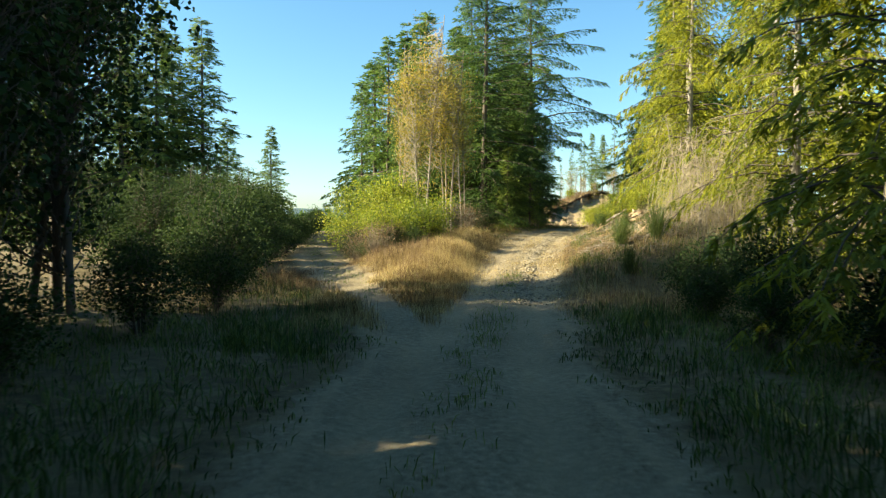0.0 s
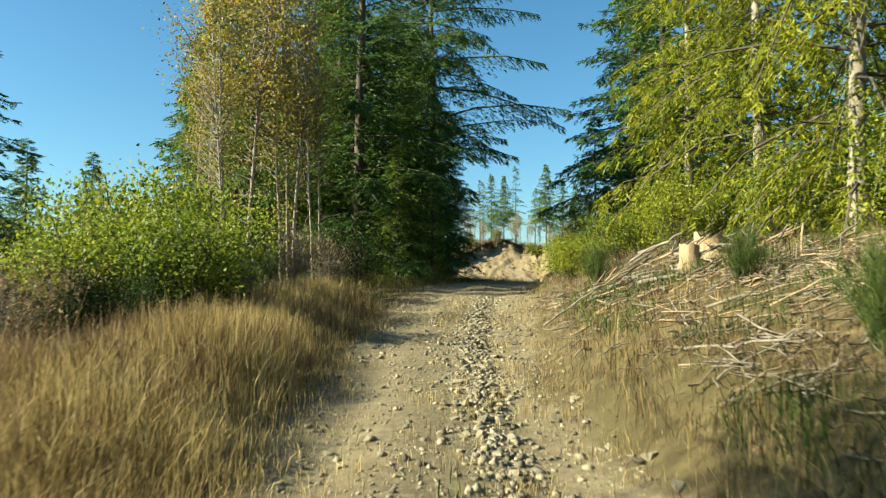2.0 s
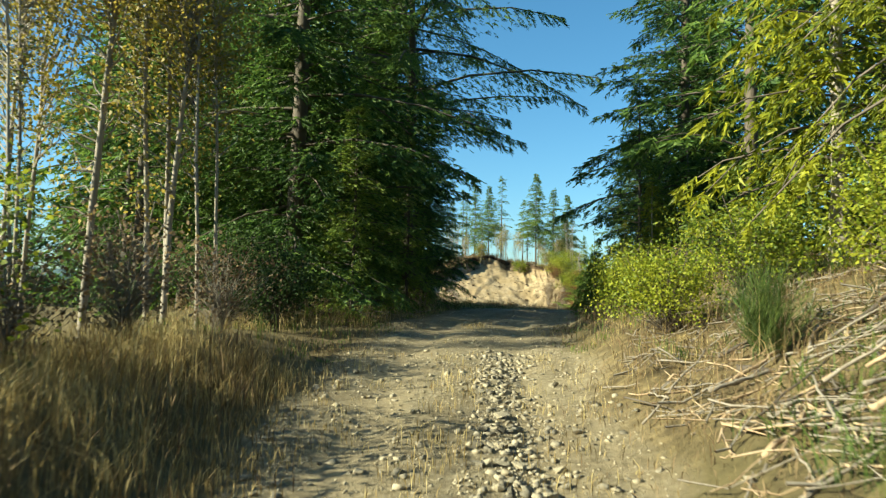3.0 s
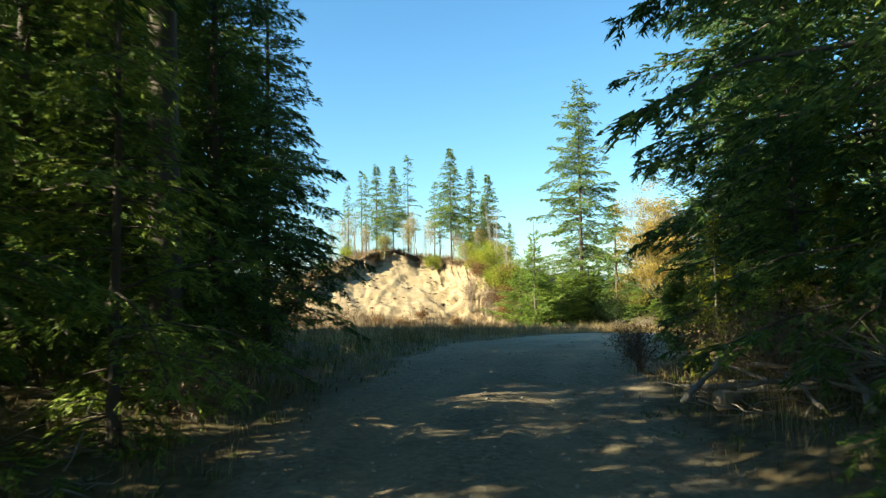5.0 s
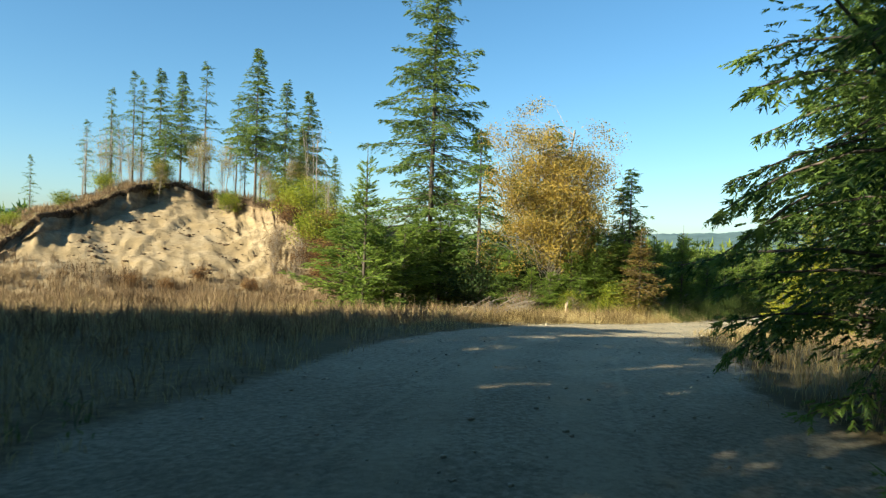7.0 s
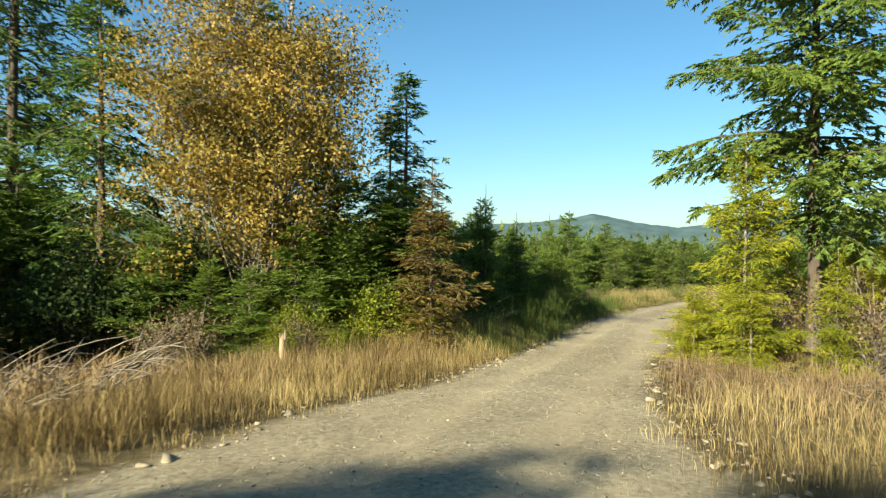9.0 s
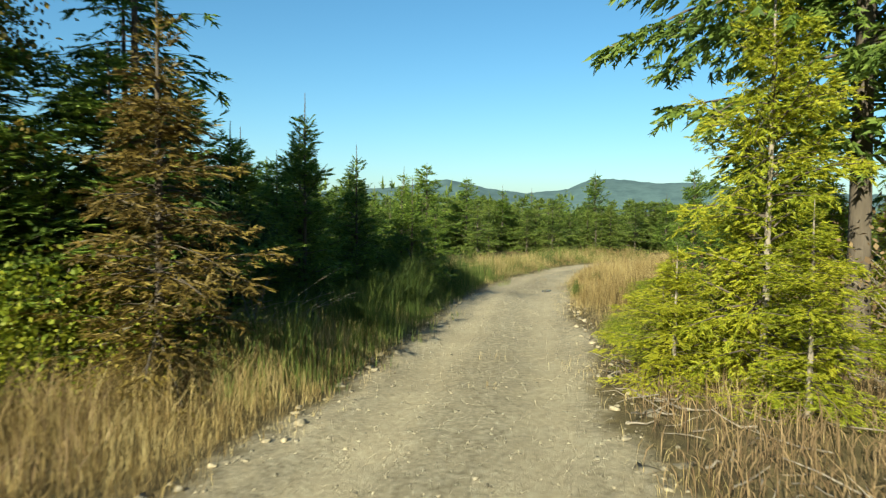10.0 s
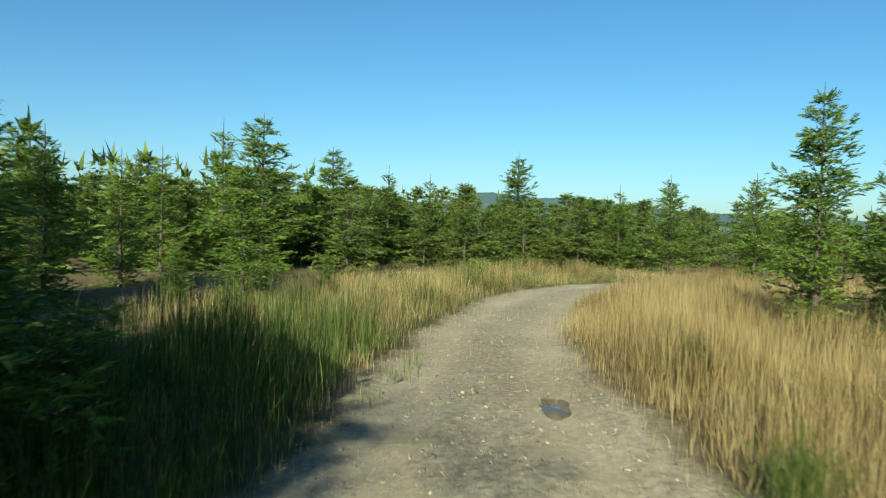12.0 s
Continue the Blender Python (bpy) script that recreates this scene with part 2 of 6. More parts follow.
def part(name, me, mat, parent=None, label="", smooth=False):
    if smooth:
        me.polygons.foreach_set("use_smooth", np.ones(len(me.polygons), dtype=bool))
    if mat and not me.materials:
        me.materials.append(mat)
    ob = new(name, me)
    ob.parent = parent
    return tagged(ob, label)


def unit(v):
    return v / np.maximum(np.linalg.norm(v, axis=-1, keepdims=True), 1e-9)


def tubes(paths, radii, sides):
    """Tapered tubes along polylines of equal point count: paths (n, k, 3), radii (n, k)."""
    paths, radii = np.asarray(paths, float), np.asarray(radii, float)
    n, k, _ = paths.shape
    tan = unit(np.gradient(paths, axis=1))
    ref = np.where(np.abs(tan[..., 2:]) > 0.9, np.array([1.0, 0, 0]), np.array([0, 0, 1.0]))
    a = unit(np.cross(tan, ref))
    b = np.cross(tan, a)
    ang = np.arange(sides) * 2 * np.pi / sides
    ring = paths[:, :, None] + radii[:, :, None, None] * (a[:, :, None] * np.cos(ang)[:, None] + b[:, :, None] * np.sin(ang)[:, None])
    v = ring.reshape(-1, 3)
    base = (np.arange(n)[:, None, None] * k + np.arange(k - 1)[None, :, None]) * sides
    j = np.arange(sides)[None, None, :]
    j2 = (j + 1) % sides
    f = np.stack([base + j, base + j2, base + sides + j2, base + sides + j], -1).reshape(-1, 4)
    return v, f


# needle sprays: angle, start along the spray, length of each twig
SPRAYS = {"fine": ((0, -50, 50, -48, 48, -44, 44, -38, 38), (0, 0.02, 0.08, 0.22, 0.28, 0.42, 0.48, 0.62, 0.66), (1, 0.5, 0.5, 0.5, 0.5, 0.42, 0.42, 0.32, 0.32)),
          "mid": ((0, -50, 50, -46, 46, -40, 40), (0, 0.03, 0.1, 0.28, 0.36, 0.55, 0.62), (1, 0.52, 0.52, 0.5, 0.5, 0.38, 0.38)),
          "coarse": ((0, -48, 48, -42, 42), (0, 0.05, 0.15, 0.42, 0.5), (1, 0.58, 0.58, 0.48, 0.48))}


def fans(rng, pos, way, side, size, angles, width, start=None, reach=None):
    """Sprays of thin pointed twigs: one triangle for each angle, in the plane of way and side, along a middle twig."""
    n, k = len(pos), len(angles)
    start = np.zeros(k) if start is None else np.asarray(start, float)
    deg = np.radians(np.asarray(angles, float))
    reach = 1 - 0.35 * np.abs(np.sin(deg)) if reach is None else np.asarray(reach, float)
    ang = deg[None, :] + rng.normal(0, 0.14, (n, k))
    d = way[:, None] * np.cos(ang)[..., None] + side[:, None] * np.sin(ang)[..., None]
    d = unit(d + rng.normal(0, 0.13, (n, k, 3)))
    ln = size[:, None] * reach * rng.uniform(0.7, 1.15, (n, k))
    perp = unit(np.cross(d, np.cross(way, side)[:, None] + rng.normal(0, 1.2, (n, k, 3))))
    w = width * size[:, None, None] * perp
    sag = np.array([0, 0, -0.1])
    p = pos[:, None] + (way[:, None] + sag * start[None, :, None]) * (size[:, None] * start)[..., None]
    v = np.stack([p - w, p + w, p + (d + sag) * ln[..., None]], 2).reshape(-1, 3)
    return v, np.arange(len(v)).reshape(-1, 3)


def conifer(seed, H, R, clear, droop, rise, gap, nb, step, size, power=0.85, ragged=0.25, leader=0.0, lean_fan=0.0, thick=0.012, width=0.08, twig=0.32, spray="mid"):
    """Trunk, limbs and needle sprays of a conifer H high, standing at the origin."""
    rng = np.random.default_rng(seed)
    zs = np.linspace(0, H, 9)
    bend = np.cumsum(rng.normal(0, 0.012 * H / 9, (9, 2)), 0)
    trunk = np.column_stack([bend, zs])
    rad = thick * H * (1 - zs / H) ** 0.8 + 0.004
    rad[0] *= 1.35
    tv, tf = tubes(trunk[None], rad[None], 9)
    hs, h = [], clear
    while h < H * (1 - leader) - 0.05:
        hs.append(h)
        h += gap * rng.uniform(0.6, 1.4) * (1.15 - 0.5 * h / H)
    bp, bl, baz = [], [], []
    for h in hs:
        frac = (h - clear) / max(H * (1 - leader) - clear, 0.1)
        top = (1 - frac) ** power
        low = min(1.0, 0.55 + 2.2 * frac)
        for b in range(max(3, int(round(nb * rng.uniform(0.75, 1.25))))):
            bp.append(h + rng.uniform(-0.8, 0.8) * gap)
            bl.append(max(0.1, R * top * low * rng.uniform(1 - 2.2 * ragged, 1 + ragged) + 0.05 * R))
            baz.append(rng.uniform(0, 2 * np.pi))
    shoots = 5 if leader else 0
    for b in range(shoots):  # upright side shoots round the leader
        f = 0.02 + 0.4 * b / shoots
        bp.append(H * (1 - leader) + H * leader * f)
        bl.append(H * leader * 0.22 * (1 - f))
        baz.append(b * 2.4)
    bp, bl, baz = np.array(bp), np.array(bl), np.array(baz)
    out = np.column_stack([np.cos(baz), np.sin(baz), np.zeros(len(baz))])
    x0 = np.interp(bp, zs, bend[:, 0])
    y0 = np.interp(bp, zs, bend[:, 1])
    up = rise * (0.5 + bp / H) * rng.uniform(0.2, 1.8, len(bp)) + rng.normal(0, 0.15, len(bp))
    dr = droop * rng.uniform(0.6, 1.4, len(bp)) * (1.15 - 0.6 * bp / H)
    if shoots:
        up[-shoots:], dr[-shoots:] = rng.uniform(0.7, 1.5, shoots), 0.0

    def along(i, s):
        p = out[i] * (bl[i] * s)[:, None]
        p[:, 0] += x0[i]
        p[:, 1] += y0[i]
        p[:, 2] = bp[i] + bl[i] * (up[i] * s - dr[i] * s * s)
        return p
    k = 4
    s = np.linspace(0, 1, k)
    idx = np.repeat(np.arange(len(bp)), k)
    lp = along(idx, np.tile(s, len(bp))).reshape(-1, k, 3)
    lr = np.outer(0.005 + 0.01 * bl, np.linspace(1, 0.25, k))
    lv, lf = tubes(lp, lr, 3)
    # needle sprays on side twigs
    pos, way, side, sz = [], [], [], []
    for i in range(len(bp)):
        m = max(3, int(bl[i] / step))
        ss = np.clip((np.arange(m) + rng.uniform(0.2, 0.8, m)) / m, 0.12, 1.0)
        p = along(np.full(m, i), ss)
        t = unit(np.column_stack([np.outer(np.ones(m), out[i, :2]), (up[i] - 2 * dr[i] * ss)]))
        lat = np.array([-out[i, 1], out[i, 0], 0.0])
        tl = np.minimum(1.1, twig * bl[i] * (1.08 - ss) + 0.12)
        for sg in (-1, 1):
            q = max(1, int(round(tl.mean() / (size * 0.62))))
            for j in range(q):
                u = (j + rng.uniform(0.1, 0.9, m)) / q * tl
                w = unit(t * 0.75 + sg * lat + np.array([0, 0, -lean_fan]) + rng.normal(0, 1, (m, 3)) * np.array([0.18, 0.18, 0.36]))
                pos.append(p + w * u[:, None] + np.column_stack([np.zeros((m, 2)), -0.25 * u * u]))
                way.append(unit(w + t * 0.35))
                side.append(unit(np.cross(w, [0, 0, 1.0]) + rng.normal(0, 0.25, (m, 3))))
                sz.append(np.full(m, size) * rng.uniform(0.7, 1.25, m))
        pos.append(p[-1:])
        way.append(t[-1:])
        side.append(lat[None])
        sz.append(np.array([size]))
    if leader:
        m = 12
        hh = H * (1 - leader) + H * leader * np.linspace(0.05, 0.95, m)
        az = rng.uniform(0, 6.28, m)
        pos.append(np.column_stack([np.interp(hh, zs, bend[:, 0]), np.interp(hh, zs, bend[:, 1]), hh]))
        way.append(unit(np.column_stack([np.cos(az) * 0.5, np.sin(az) * 0.5, np.ones(m)])))
        side.append(np.column_stack([-np.sin(az), np.cos(az), np.zeros(m)]))
        sz.append(size * np.linspace(0.5, 0.2, m))
    nv, nf = fans(rng, np.concatenate(pos), np.concatenate(way), np.concatenate(side), np.concatenate(sz), SPRAYS[spray][0], width, SPRAYS[spray][1], SPRAYS[spray][2])
    return (tv, tf), (lv, lf), (nv, nf)


def broadleaf(seed, H, R, low, stems, clumps, per, leaf, spread, thick=0.014, hollow=0.5, flat=1.0, lumpy=0.3):
    """Stems, limbs and leaves of a broad-leaved tree or shrub at the origin; crown from low to H, radius R."""
    rng = np.random.default_rng(seed)
    k = 6
    s = np.linspace(0, 1, k)
    tips = np.column_stack([rng.normal(0, R * 0.25, stems), rng.normal(0, R * 0.25, stems), H * rng.uniform(0.75, 0.98, stems)])
    foot = rng.normal(0, 0.03 * H if stems > 1 else 0.0, (stems, 3)) * np.array([1, 1, 0])
    wig = np.cumsum(rng.normal(0, 0.02 * H / 3, (stems, k, 3)), 1) * s[None, :, None] * np.array([1, 1, 0])
    sp = foot[:, None] + (tips - foot)[:, None] * s[None, :, None] ** np.array([1.4, 1.4, 1.0]) + wig
    tv, tf = tubes(sp, np.outer(np.full(stems, thick * H / max(1, stems ** 0.5)), np.linspace(1, 0.15, k)) + 0.006, 7)
    d = unit(rng.normal(0, 1, (clumps, 3)))
    r = rng.uniform(hollow, 1, clumps) ** 0.6 * rng.uniform(0.72, 1.12, clumps)
    r *= 1.0 - 0.6 * lumpy + lumpy * np.sin(d[:, 0] * 3.1 + seed) * np.sin(d[:, 1] * 2.7 + seed * 2.0) + 0.6 * lumpy * np.sin(d[:, 2] * 5.0 + seed)
    r = np.minimum(r, 1.02)
    c = d * r[:, None] * np.array([R, R, (H - low) / 2 * flat])
    c[:, 2] += (H + low) / 2
    own = ((c[:, None, :2] - tips[None, :, :2]) ** 2).sum(-1).argmin(1)
    at = np.clip((c[:, 2] - rng.uniform(0.6, 1.5, clumps) * np.hypot(c[:, 0], c[:, 1])) / H / 0.87, 0.08, 0.97)
    a = np.stack([np.array([np.interp(at[i], s, sp[own[i], :, j]) for j in range(3)]) for i in range(clumps)])
    ks = np.linspace(0, 1, 4)
    lim = a[:, None] + (c - a)[:, None] * ks[None, :, None] + rng.normal(0, 0.05 * R, (clumps, 4, 3)) * (ks * (1 - ks) * 4)[None, :, None]
    lv, lf = tubes(lim, np.outer(np.full(clumps, 0.0014 * H + 0.004), np.linspace(1, 0.25, 4)), 3)
    cc = np.repeat(c, per, 0) + rng.normal(0, spread, (clumps * per, 3)) * np.array([1, 1, 0.7])
    n = len(cc)
    w = unit(rng.normal(0, 1, (n, 3)) + np.array([0, 0, -0.3]))
    u = unit(np.cross(w, rng.normal(0, 1, (n, 3))))
    ln = leaf * rng.uniform(0.6, 1.3, n)[:, None]
    nrm = np.cross(w, u)
    v = np.stack([cc, cc + w * ln * 0.5 + u * ln * 0.34 + nrm * ln * 0.1, cc + w * ln, cc + w * ln * 0.5 - u * ln * 0.34 + nrm * ln * 0.1], 1).reshape(-1, 3)
    return (tv, tf), (lv, lf), (v, np.arange(n * 4).reshape(-1, 4))


def tuft(seed, H, R, n, thin=0.03):
    """An upright tuft: stems that fan out from one foot, thin green twigs along them."""
    rng = np.random.default_rng(seed)
    az, out = rng.uniform(0, 6.283, n), np.abs(rng.normal(0, 0.5, n))
    hh = H * rng.uniform(0.5, 1.0, n) / (1 + 0.3 * out)
    k = 4
    s = np.linspace(0, 1, k)
    foot = rng.normal(0, 0.12 * R, (n, 2))
    p = np.stack([foot[:, :1] + np.cos(az)[:, None] * R * out[:, None] * s ** 1.4, foot[:, 1:] + np.sin(az)[:, None] * R * out[:, None] * s ** 1.4, hh[:, None] * s], -1)
    m = n // 4
    tv, tf = tubes(p[:m], np.tile(0.006 * (1 - 0.7 * s), (m, 1)), 4)
    lv, lf = tubes(p[m:2 * m], np.tile(0.004 * (1 - 0.7 * s), (m, 1)), 3)
    q = np.repeat(np.arange(n), 7)
    f = rng.uniform(0.15, 1, len(q))
    pos = np.stack([np.array([np.interp(f[i], s, p[q[i], :, j]) for j in range(3)]) for i in range(len(q))])
    way = unit(np.column_stack([np.cos(az[q]) * 0.5 * out[q], np.sin(az[q]) * 0.5 * out[q], np.ones(len(q))]) + rng.normal(0, 0.2, (len(q), 3)))
    cv, cf = fans(rng, pos, way, unit(np.cross(way, rng.normal(0, 1, (len(q), 3)))), np.full(len(q), 0.22 * H), (-16, 0, 16), thin)
    return (tv, tf), (lv, lf), (cv, cf)


def weeping(seed, H, R, n):
    """Dead twigs that arch out from bare stems and hang down to the ground."""
    rng = np.random.default_rng(seed)
    k = 7
    t = np.linspace(0, 1, k)
    m = max(5, n // 30)
    foot = rng.normal(0, 0.28 * R, (m, 2))
    lean = rng.normal(0, 0.2 * R, (m, 2))
    tall = H * rng.uniform(0.6, 1.0, m)
    stems = np.stack([foot[:, :1] + lean[:, :1] * t, foot[:, 1:] + lean[:, 1:] * t, tall[:, None] * t], -1)
    tv, tf = tubes(stems, np.tile(0.022 * (1 - 0.7 * t), (m, 1)), 5)

    def strands(q, reach, r):
        own = rng.integers(0, m, q)
        at = rng.uniform(0.35, 1.0, q)
        az = rng.uniform(0, 6.283, q)
        p0 = np.stack([np.array([np.interp(at[i], t, stems[own[i], :, j]) for j in range(3)]) for i in range(q)])
        out = R * rng.uniform(0.25, 1.0, q) * reach
        drop = np.minimum(p0[:, 2] - 0.05, H * rng.uniform(0.2, 0.8, q))
        u = t[None]
        p = np.stack([p0[:, :1] + (np.cos(az) * out)[:, None] * u ** 0.7, p0[:, 1:2] + (np.sin(az) * out)[:, None] * u ** 0.7,
                      p0[:, 2:] + 0.25 * (1 - (1 - 2 * u) ** 2) * out[:, None] - drop[:, None] * u ** 2.2], -1)
        p += np.cumsum(rng.normal(0, 0.012, (q, k, 3)), 1)
        return tubes(p, np.tile(r * (1 - 0.75 * t), (q, 1)), 3)
    return (tv, tf), strands(n, 1.0, 0.0075), strands(n * 3, 0.9, 0.004)


KINDS = {}


def kind(name, label, category, maker, args, mats, group="", called=""):
    """A kind of plant: built at its first place, copied after that."""
    KINDS[name] = dict(label=label, category=category, maker=maker, args=args, mats=mats, group=group, called=called or name, proto=[None] * len(args))


def plant(name, x, y, height, variant=None, turn=None, z=None, wide=1.0, label=""):
    kd = KINDS[name]
    v = (int(abs(x * 7.3 + y * 3.1)) if variant is None else variant) % len(kd["args"])
    turn = (x * 57.0 + y * 91.0) % 360 if turn is None else turn
    z = float(gz(np.array([x]), np.array([y]))[0]) - 0.06 if z is None else z
    s = height / kd["args"][v][1]
    if kd["proto"][v] is None:
        meshes = kd["maker"](*kd["args"][v])
        top = tagged(new(kd["called"]), kd["label"], kd["category"], kd["group"])
        for pn, (vv, ff), mat in zip(("trunk", "branchwork", "crown"), meshes, kd["mats"]):
            ob = part(pn, mesh_of(pn, vv, ff), mat, top, smooth=pn != "crown")
            if pn == "branchwork" or (pn == "trunk" and kd["maker"] is tuft):
                tagged(ob, kind="stuff")
        kd["proto"][v] = top
        ob = top
        ob.matrix_basis = Matrix.LocRotScale((x, y, z), Euler((0, 0, radians(turn))), (s * wide, s * wide, s))
        kd.setdefault("scale", {})[v] = (s * wide, s)
    else:
        sw, sz = kd["scale"][v]
        ob = copy_thing(kd["proto"][v], Matrix.LocRotScale((x, y, z), Euler((0, 0, radians(turn))), (s * wide / sw, s * wide / sw, s / sz)))
    if label:
        ob["label"] = label
    return ob


# ---- lie of the land ----
TRACK = np.array([  # x, y, ground height, half width of the gravel
    (-0.3, -60, 0.1, 1.6), (-0.1, -20, 0.05, 1.6), (0, 0, 0, 1.5), (0.35, 8.3, -0.24, 1.5), (0.9, 12.5, -0.28, 1.4), (1.5, 16.8, -0.22, 1.25),
    (2.1, 21, -0.05, 1.2), (3.0, 26.5, 0.24, 1.3), (4.0, 31, 0.5, 1.45), (4.8, 34.2, 0.74, 1.6), (6.4, 39.3, 0.95, 1.8), (7.8, 42.8, 1.03, 1.85),
    (9.0, 45.9, 1.08, 1.95), (10.8, 49.2, 1.06, 2.1), (12.9, 52.5, 1.0, 2.6), (15.5, 56.0, 0.84, 3.2), (19.2, 60.2, 0.6, 3.3), (23.0, 63.6, 0.4, 3.0),
    (27.2, 66.4, 0.16, 2.5), (30.7, 68.1, -0.06, 2.05), (34.5, 69.35, -0.27, 1.5), (38.3, 70.5, -0.55, 1.4), (42.2, 71.8, -0.76, 1.5),
    (46.3, 73.1, -0.9, 1.45), (54, 75.2, -1.1, 1.25), (61.7, 76.0, -1.25, 1.15), (66.4, 75.7, -1.3, 1.15), (70.2, 74.4, -1.35, 1.2), (73.6, 72.0, -1.4, 1.3),
    (76, 69, -1.4, 1.4), (78, 62, -1.5, 1.5), (80, 45, -1.5, 1.5)])
FORK = np.array([(0.0, 9.0, -0.26, 0.7), (-1.2, 14, -0.3, 0.75), (-2.9, 21, -0.4, 0.9), (-5.3, 30, -0.42, 1.1), (-7.8, 40, -0.45, 1.2), (-9.9, 50, -0.6, 1.3),
                 (-12.2, 62, -0.9, 1.3), (-15, 80, -1.3, 1.3)])


def dense(rows, step=0.5):
    d = np.concatenate([[0], np.cumsum(np.hypot(*np.diff(rows[:, :2], axis=0).T))])
    s = np.arange(0, d[-1], step)
    out = []
    for c in range(rows.shape[1]):  # smooth interpolation through the rows
        m = np.gradient(rows[:, c], d)
        i = np.clip(np.searchsorted(d, s, "right") - 1, 0, len(d) - 2)
        h = d[i + 1] - d[i]
        t = (s - d[i]) / h
        out.append((2 * t ** 3 - 3 * t ** 2 + 1) * rows[i, c] + (t ** 3 - 2 * t ** 2 + t) * h * m[i] + (-2 * t ** 3 + 3 * t ** 2) * rows[i + 1, c] + (t ** 3 - t ** 2) * h * m[i + 1])
    return np.column_stack(out)


TRACK_D, FORK_D = dense(TRACK), dense(FORK)


def nearest(rows, x, y):
    """Distance to a line's middle, the index there, and whether the place lies to its right (+) or left (-)."""
    x, y = np.atleast_1d(x), np.atleast_1d(y)
    dist, idx = np.empty(len(x)), np.empty(len(x), int)
    for a in range(0, len(x), 20000):
        d2 = (x[a:a + 20000, None] - rows[None, :, 0]) ** 2 + (y[a:a + 20000, None] - rows[None, :, 1]) ** 2
        i = d2.argmin(1)
        idx[a:a + 20000], dist[a:a + 20000] = i, np.sqrt(d2[np.arange(len(i)), i])
    tx, ty = np.gradient(rows[:, 0])[idx], np.gradient(rows[:, 1])[idx]
    sg = np.sign((x - rows[idx, 0]) * ty - (y - rows[idx, 1]) * tx)
    return dist, idx, sg


def sstep(a, b, v):
    t = np.clip((v - a) / (b - a), 0, 1)
    return t * t * (3 - 2 * t)


def window(v, a, b, c, d):
    return sstep(a, b, v) * (1 - sstep(c, d, v))


def ripple(x, y, k=1.0, seed=0.0):
    return (np.sin(x * 0.9 * k + 1.7 * np.sin(y * 0.53 * k + seed)) + np.sin(y * 1.13 * k + 1.3 * np.sin(x * 0.71 * k + seed * 1.7)) + 0.6 * np.sin((x + y) * 2.1 * k + seed)) / 2.6


def lattice(i, j, seed):
    """Repeatable random values in 0 to 1 on whole-number places."""
    h = np.sin(i * 127.1 + j * 311.7 + seed * 74.7) * 43758.5453
    return h - np.floor(h)


def fbm(x, y, octaves=4, seed=0.0):
    """Cloudy noise, about -1 to 1."""
    out, amp, tot = 0.0, 1.0, 0.0
    for o in range(octaves):
        fx_, fy_ = x * 2 ** o + 13.7 * o, y * 2 ** o - 7.3 * o
        i, j = np.floor(fx_), np.floor(fy_)
        u, v = fx_ - i, fy_ - j
        u, v = u * u * (3 - 2 * u), v * v * (3 - 2 * v)
        a = lattice(i, j, seed) * (1 - u) + lattice(i + 1, j, seed) * u
        b = lattice(i, j + 1, seed) * (1 - u) + lattice(i + 1, j + 1, seed) * u
        out, tot, amp = out + amp * (a * (1 - v) + b * v - 0.5) * 2, tot + amp, amp * 0.52
    return out / tot * 1.6


def gz(x, y, detail=True):
    """Height of the ground."""
    x, y = np.atleast_1d(np.asarray(x, float)), np.atleast_1d(np.asarray(y, float))
    z = np.empty(len(x))
    rows = TRACK_D[::2]
    for a in range(0, len(x), 20000):
        d2 = (x[a:a + 20000, None] - rows[None, :, 0]) ** 2 + (y[a:a + 20000, None] - rows[None, :, 1]) ** 2
        w = 1 / (d2 + 2.5) ** 2
        z[a:a + 20000] = (w * rows[None, :, 2]).sum(1) / w.sum(1)
    d, i, sg = nearest(TRACK_D, x, y)
    e = d - TRACK_D[i, 3]
    z += window(y, 15, 23, 38, 46) * (0.35 * sstep(-0.1, 0.7, e) + 1.15 * sstep(0.2, 4.2, e)) * (sg > 0) * (x < 30)
    z += 0.4 * window(y, 18, 23, 34, 40) * window(x, -4.2, -2.0, 0.6, 3.0) * (sg < 0) * sstep(0.2, 1.5, e)
    z -= 0.45 * window(y, 14, 24, 60, 90) * sstep(2.5, -4.0, x) * sstep(0.5, 3.0, e) * (sg < 0)
    z += 0.35 * window(y, 38, 42, 56, 60) * sstep(0.5, 4.0, e) * (x < 30)
    z -= 0.75 * sstep(66, 84, y) * (1 - sstep(30, 40, x))
    z -= 0.0016 * np.maximum(np.hypot(x - 20, y - 50) - 70, 0)
    z -= 6.0 * sstep(118, 165, y) * (1 - sstep(4, 24, x))  # the valley beyond the bank
    if detail:
        z += 0.09 * fbm(x * 0.6, y * 0.6, 4, 1.0) * sstep(0.0, 1.2, e) + 0.016 * fbm(x * 1.7, y * 1.7, 3, 2.0)
        rut = np.exp(-((d - 0.78) / 0.26) ** 2)
        z -= 0.05 * rut * (TRACK_D[i, 3] < 2.4)
    return z


def grid_axis(a, b, step, far):
    mid = np.arange(a, b + 0.001, step)
    g = [step]
    while sum(g) < far:
        g.append(g[-1] * 1.28)
    out = np.cumsum(g)
    return np.concatenate([a - out[::-1], mid, b + out])


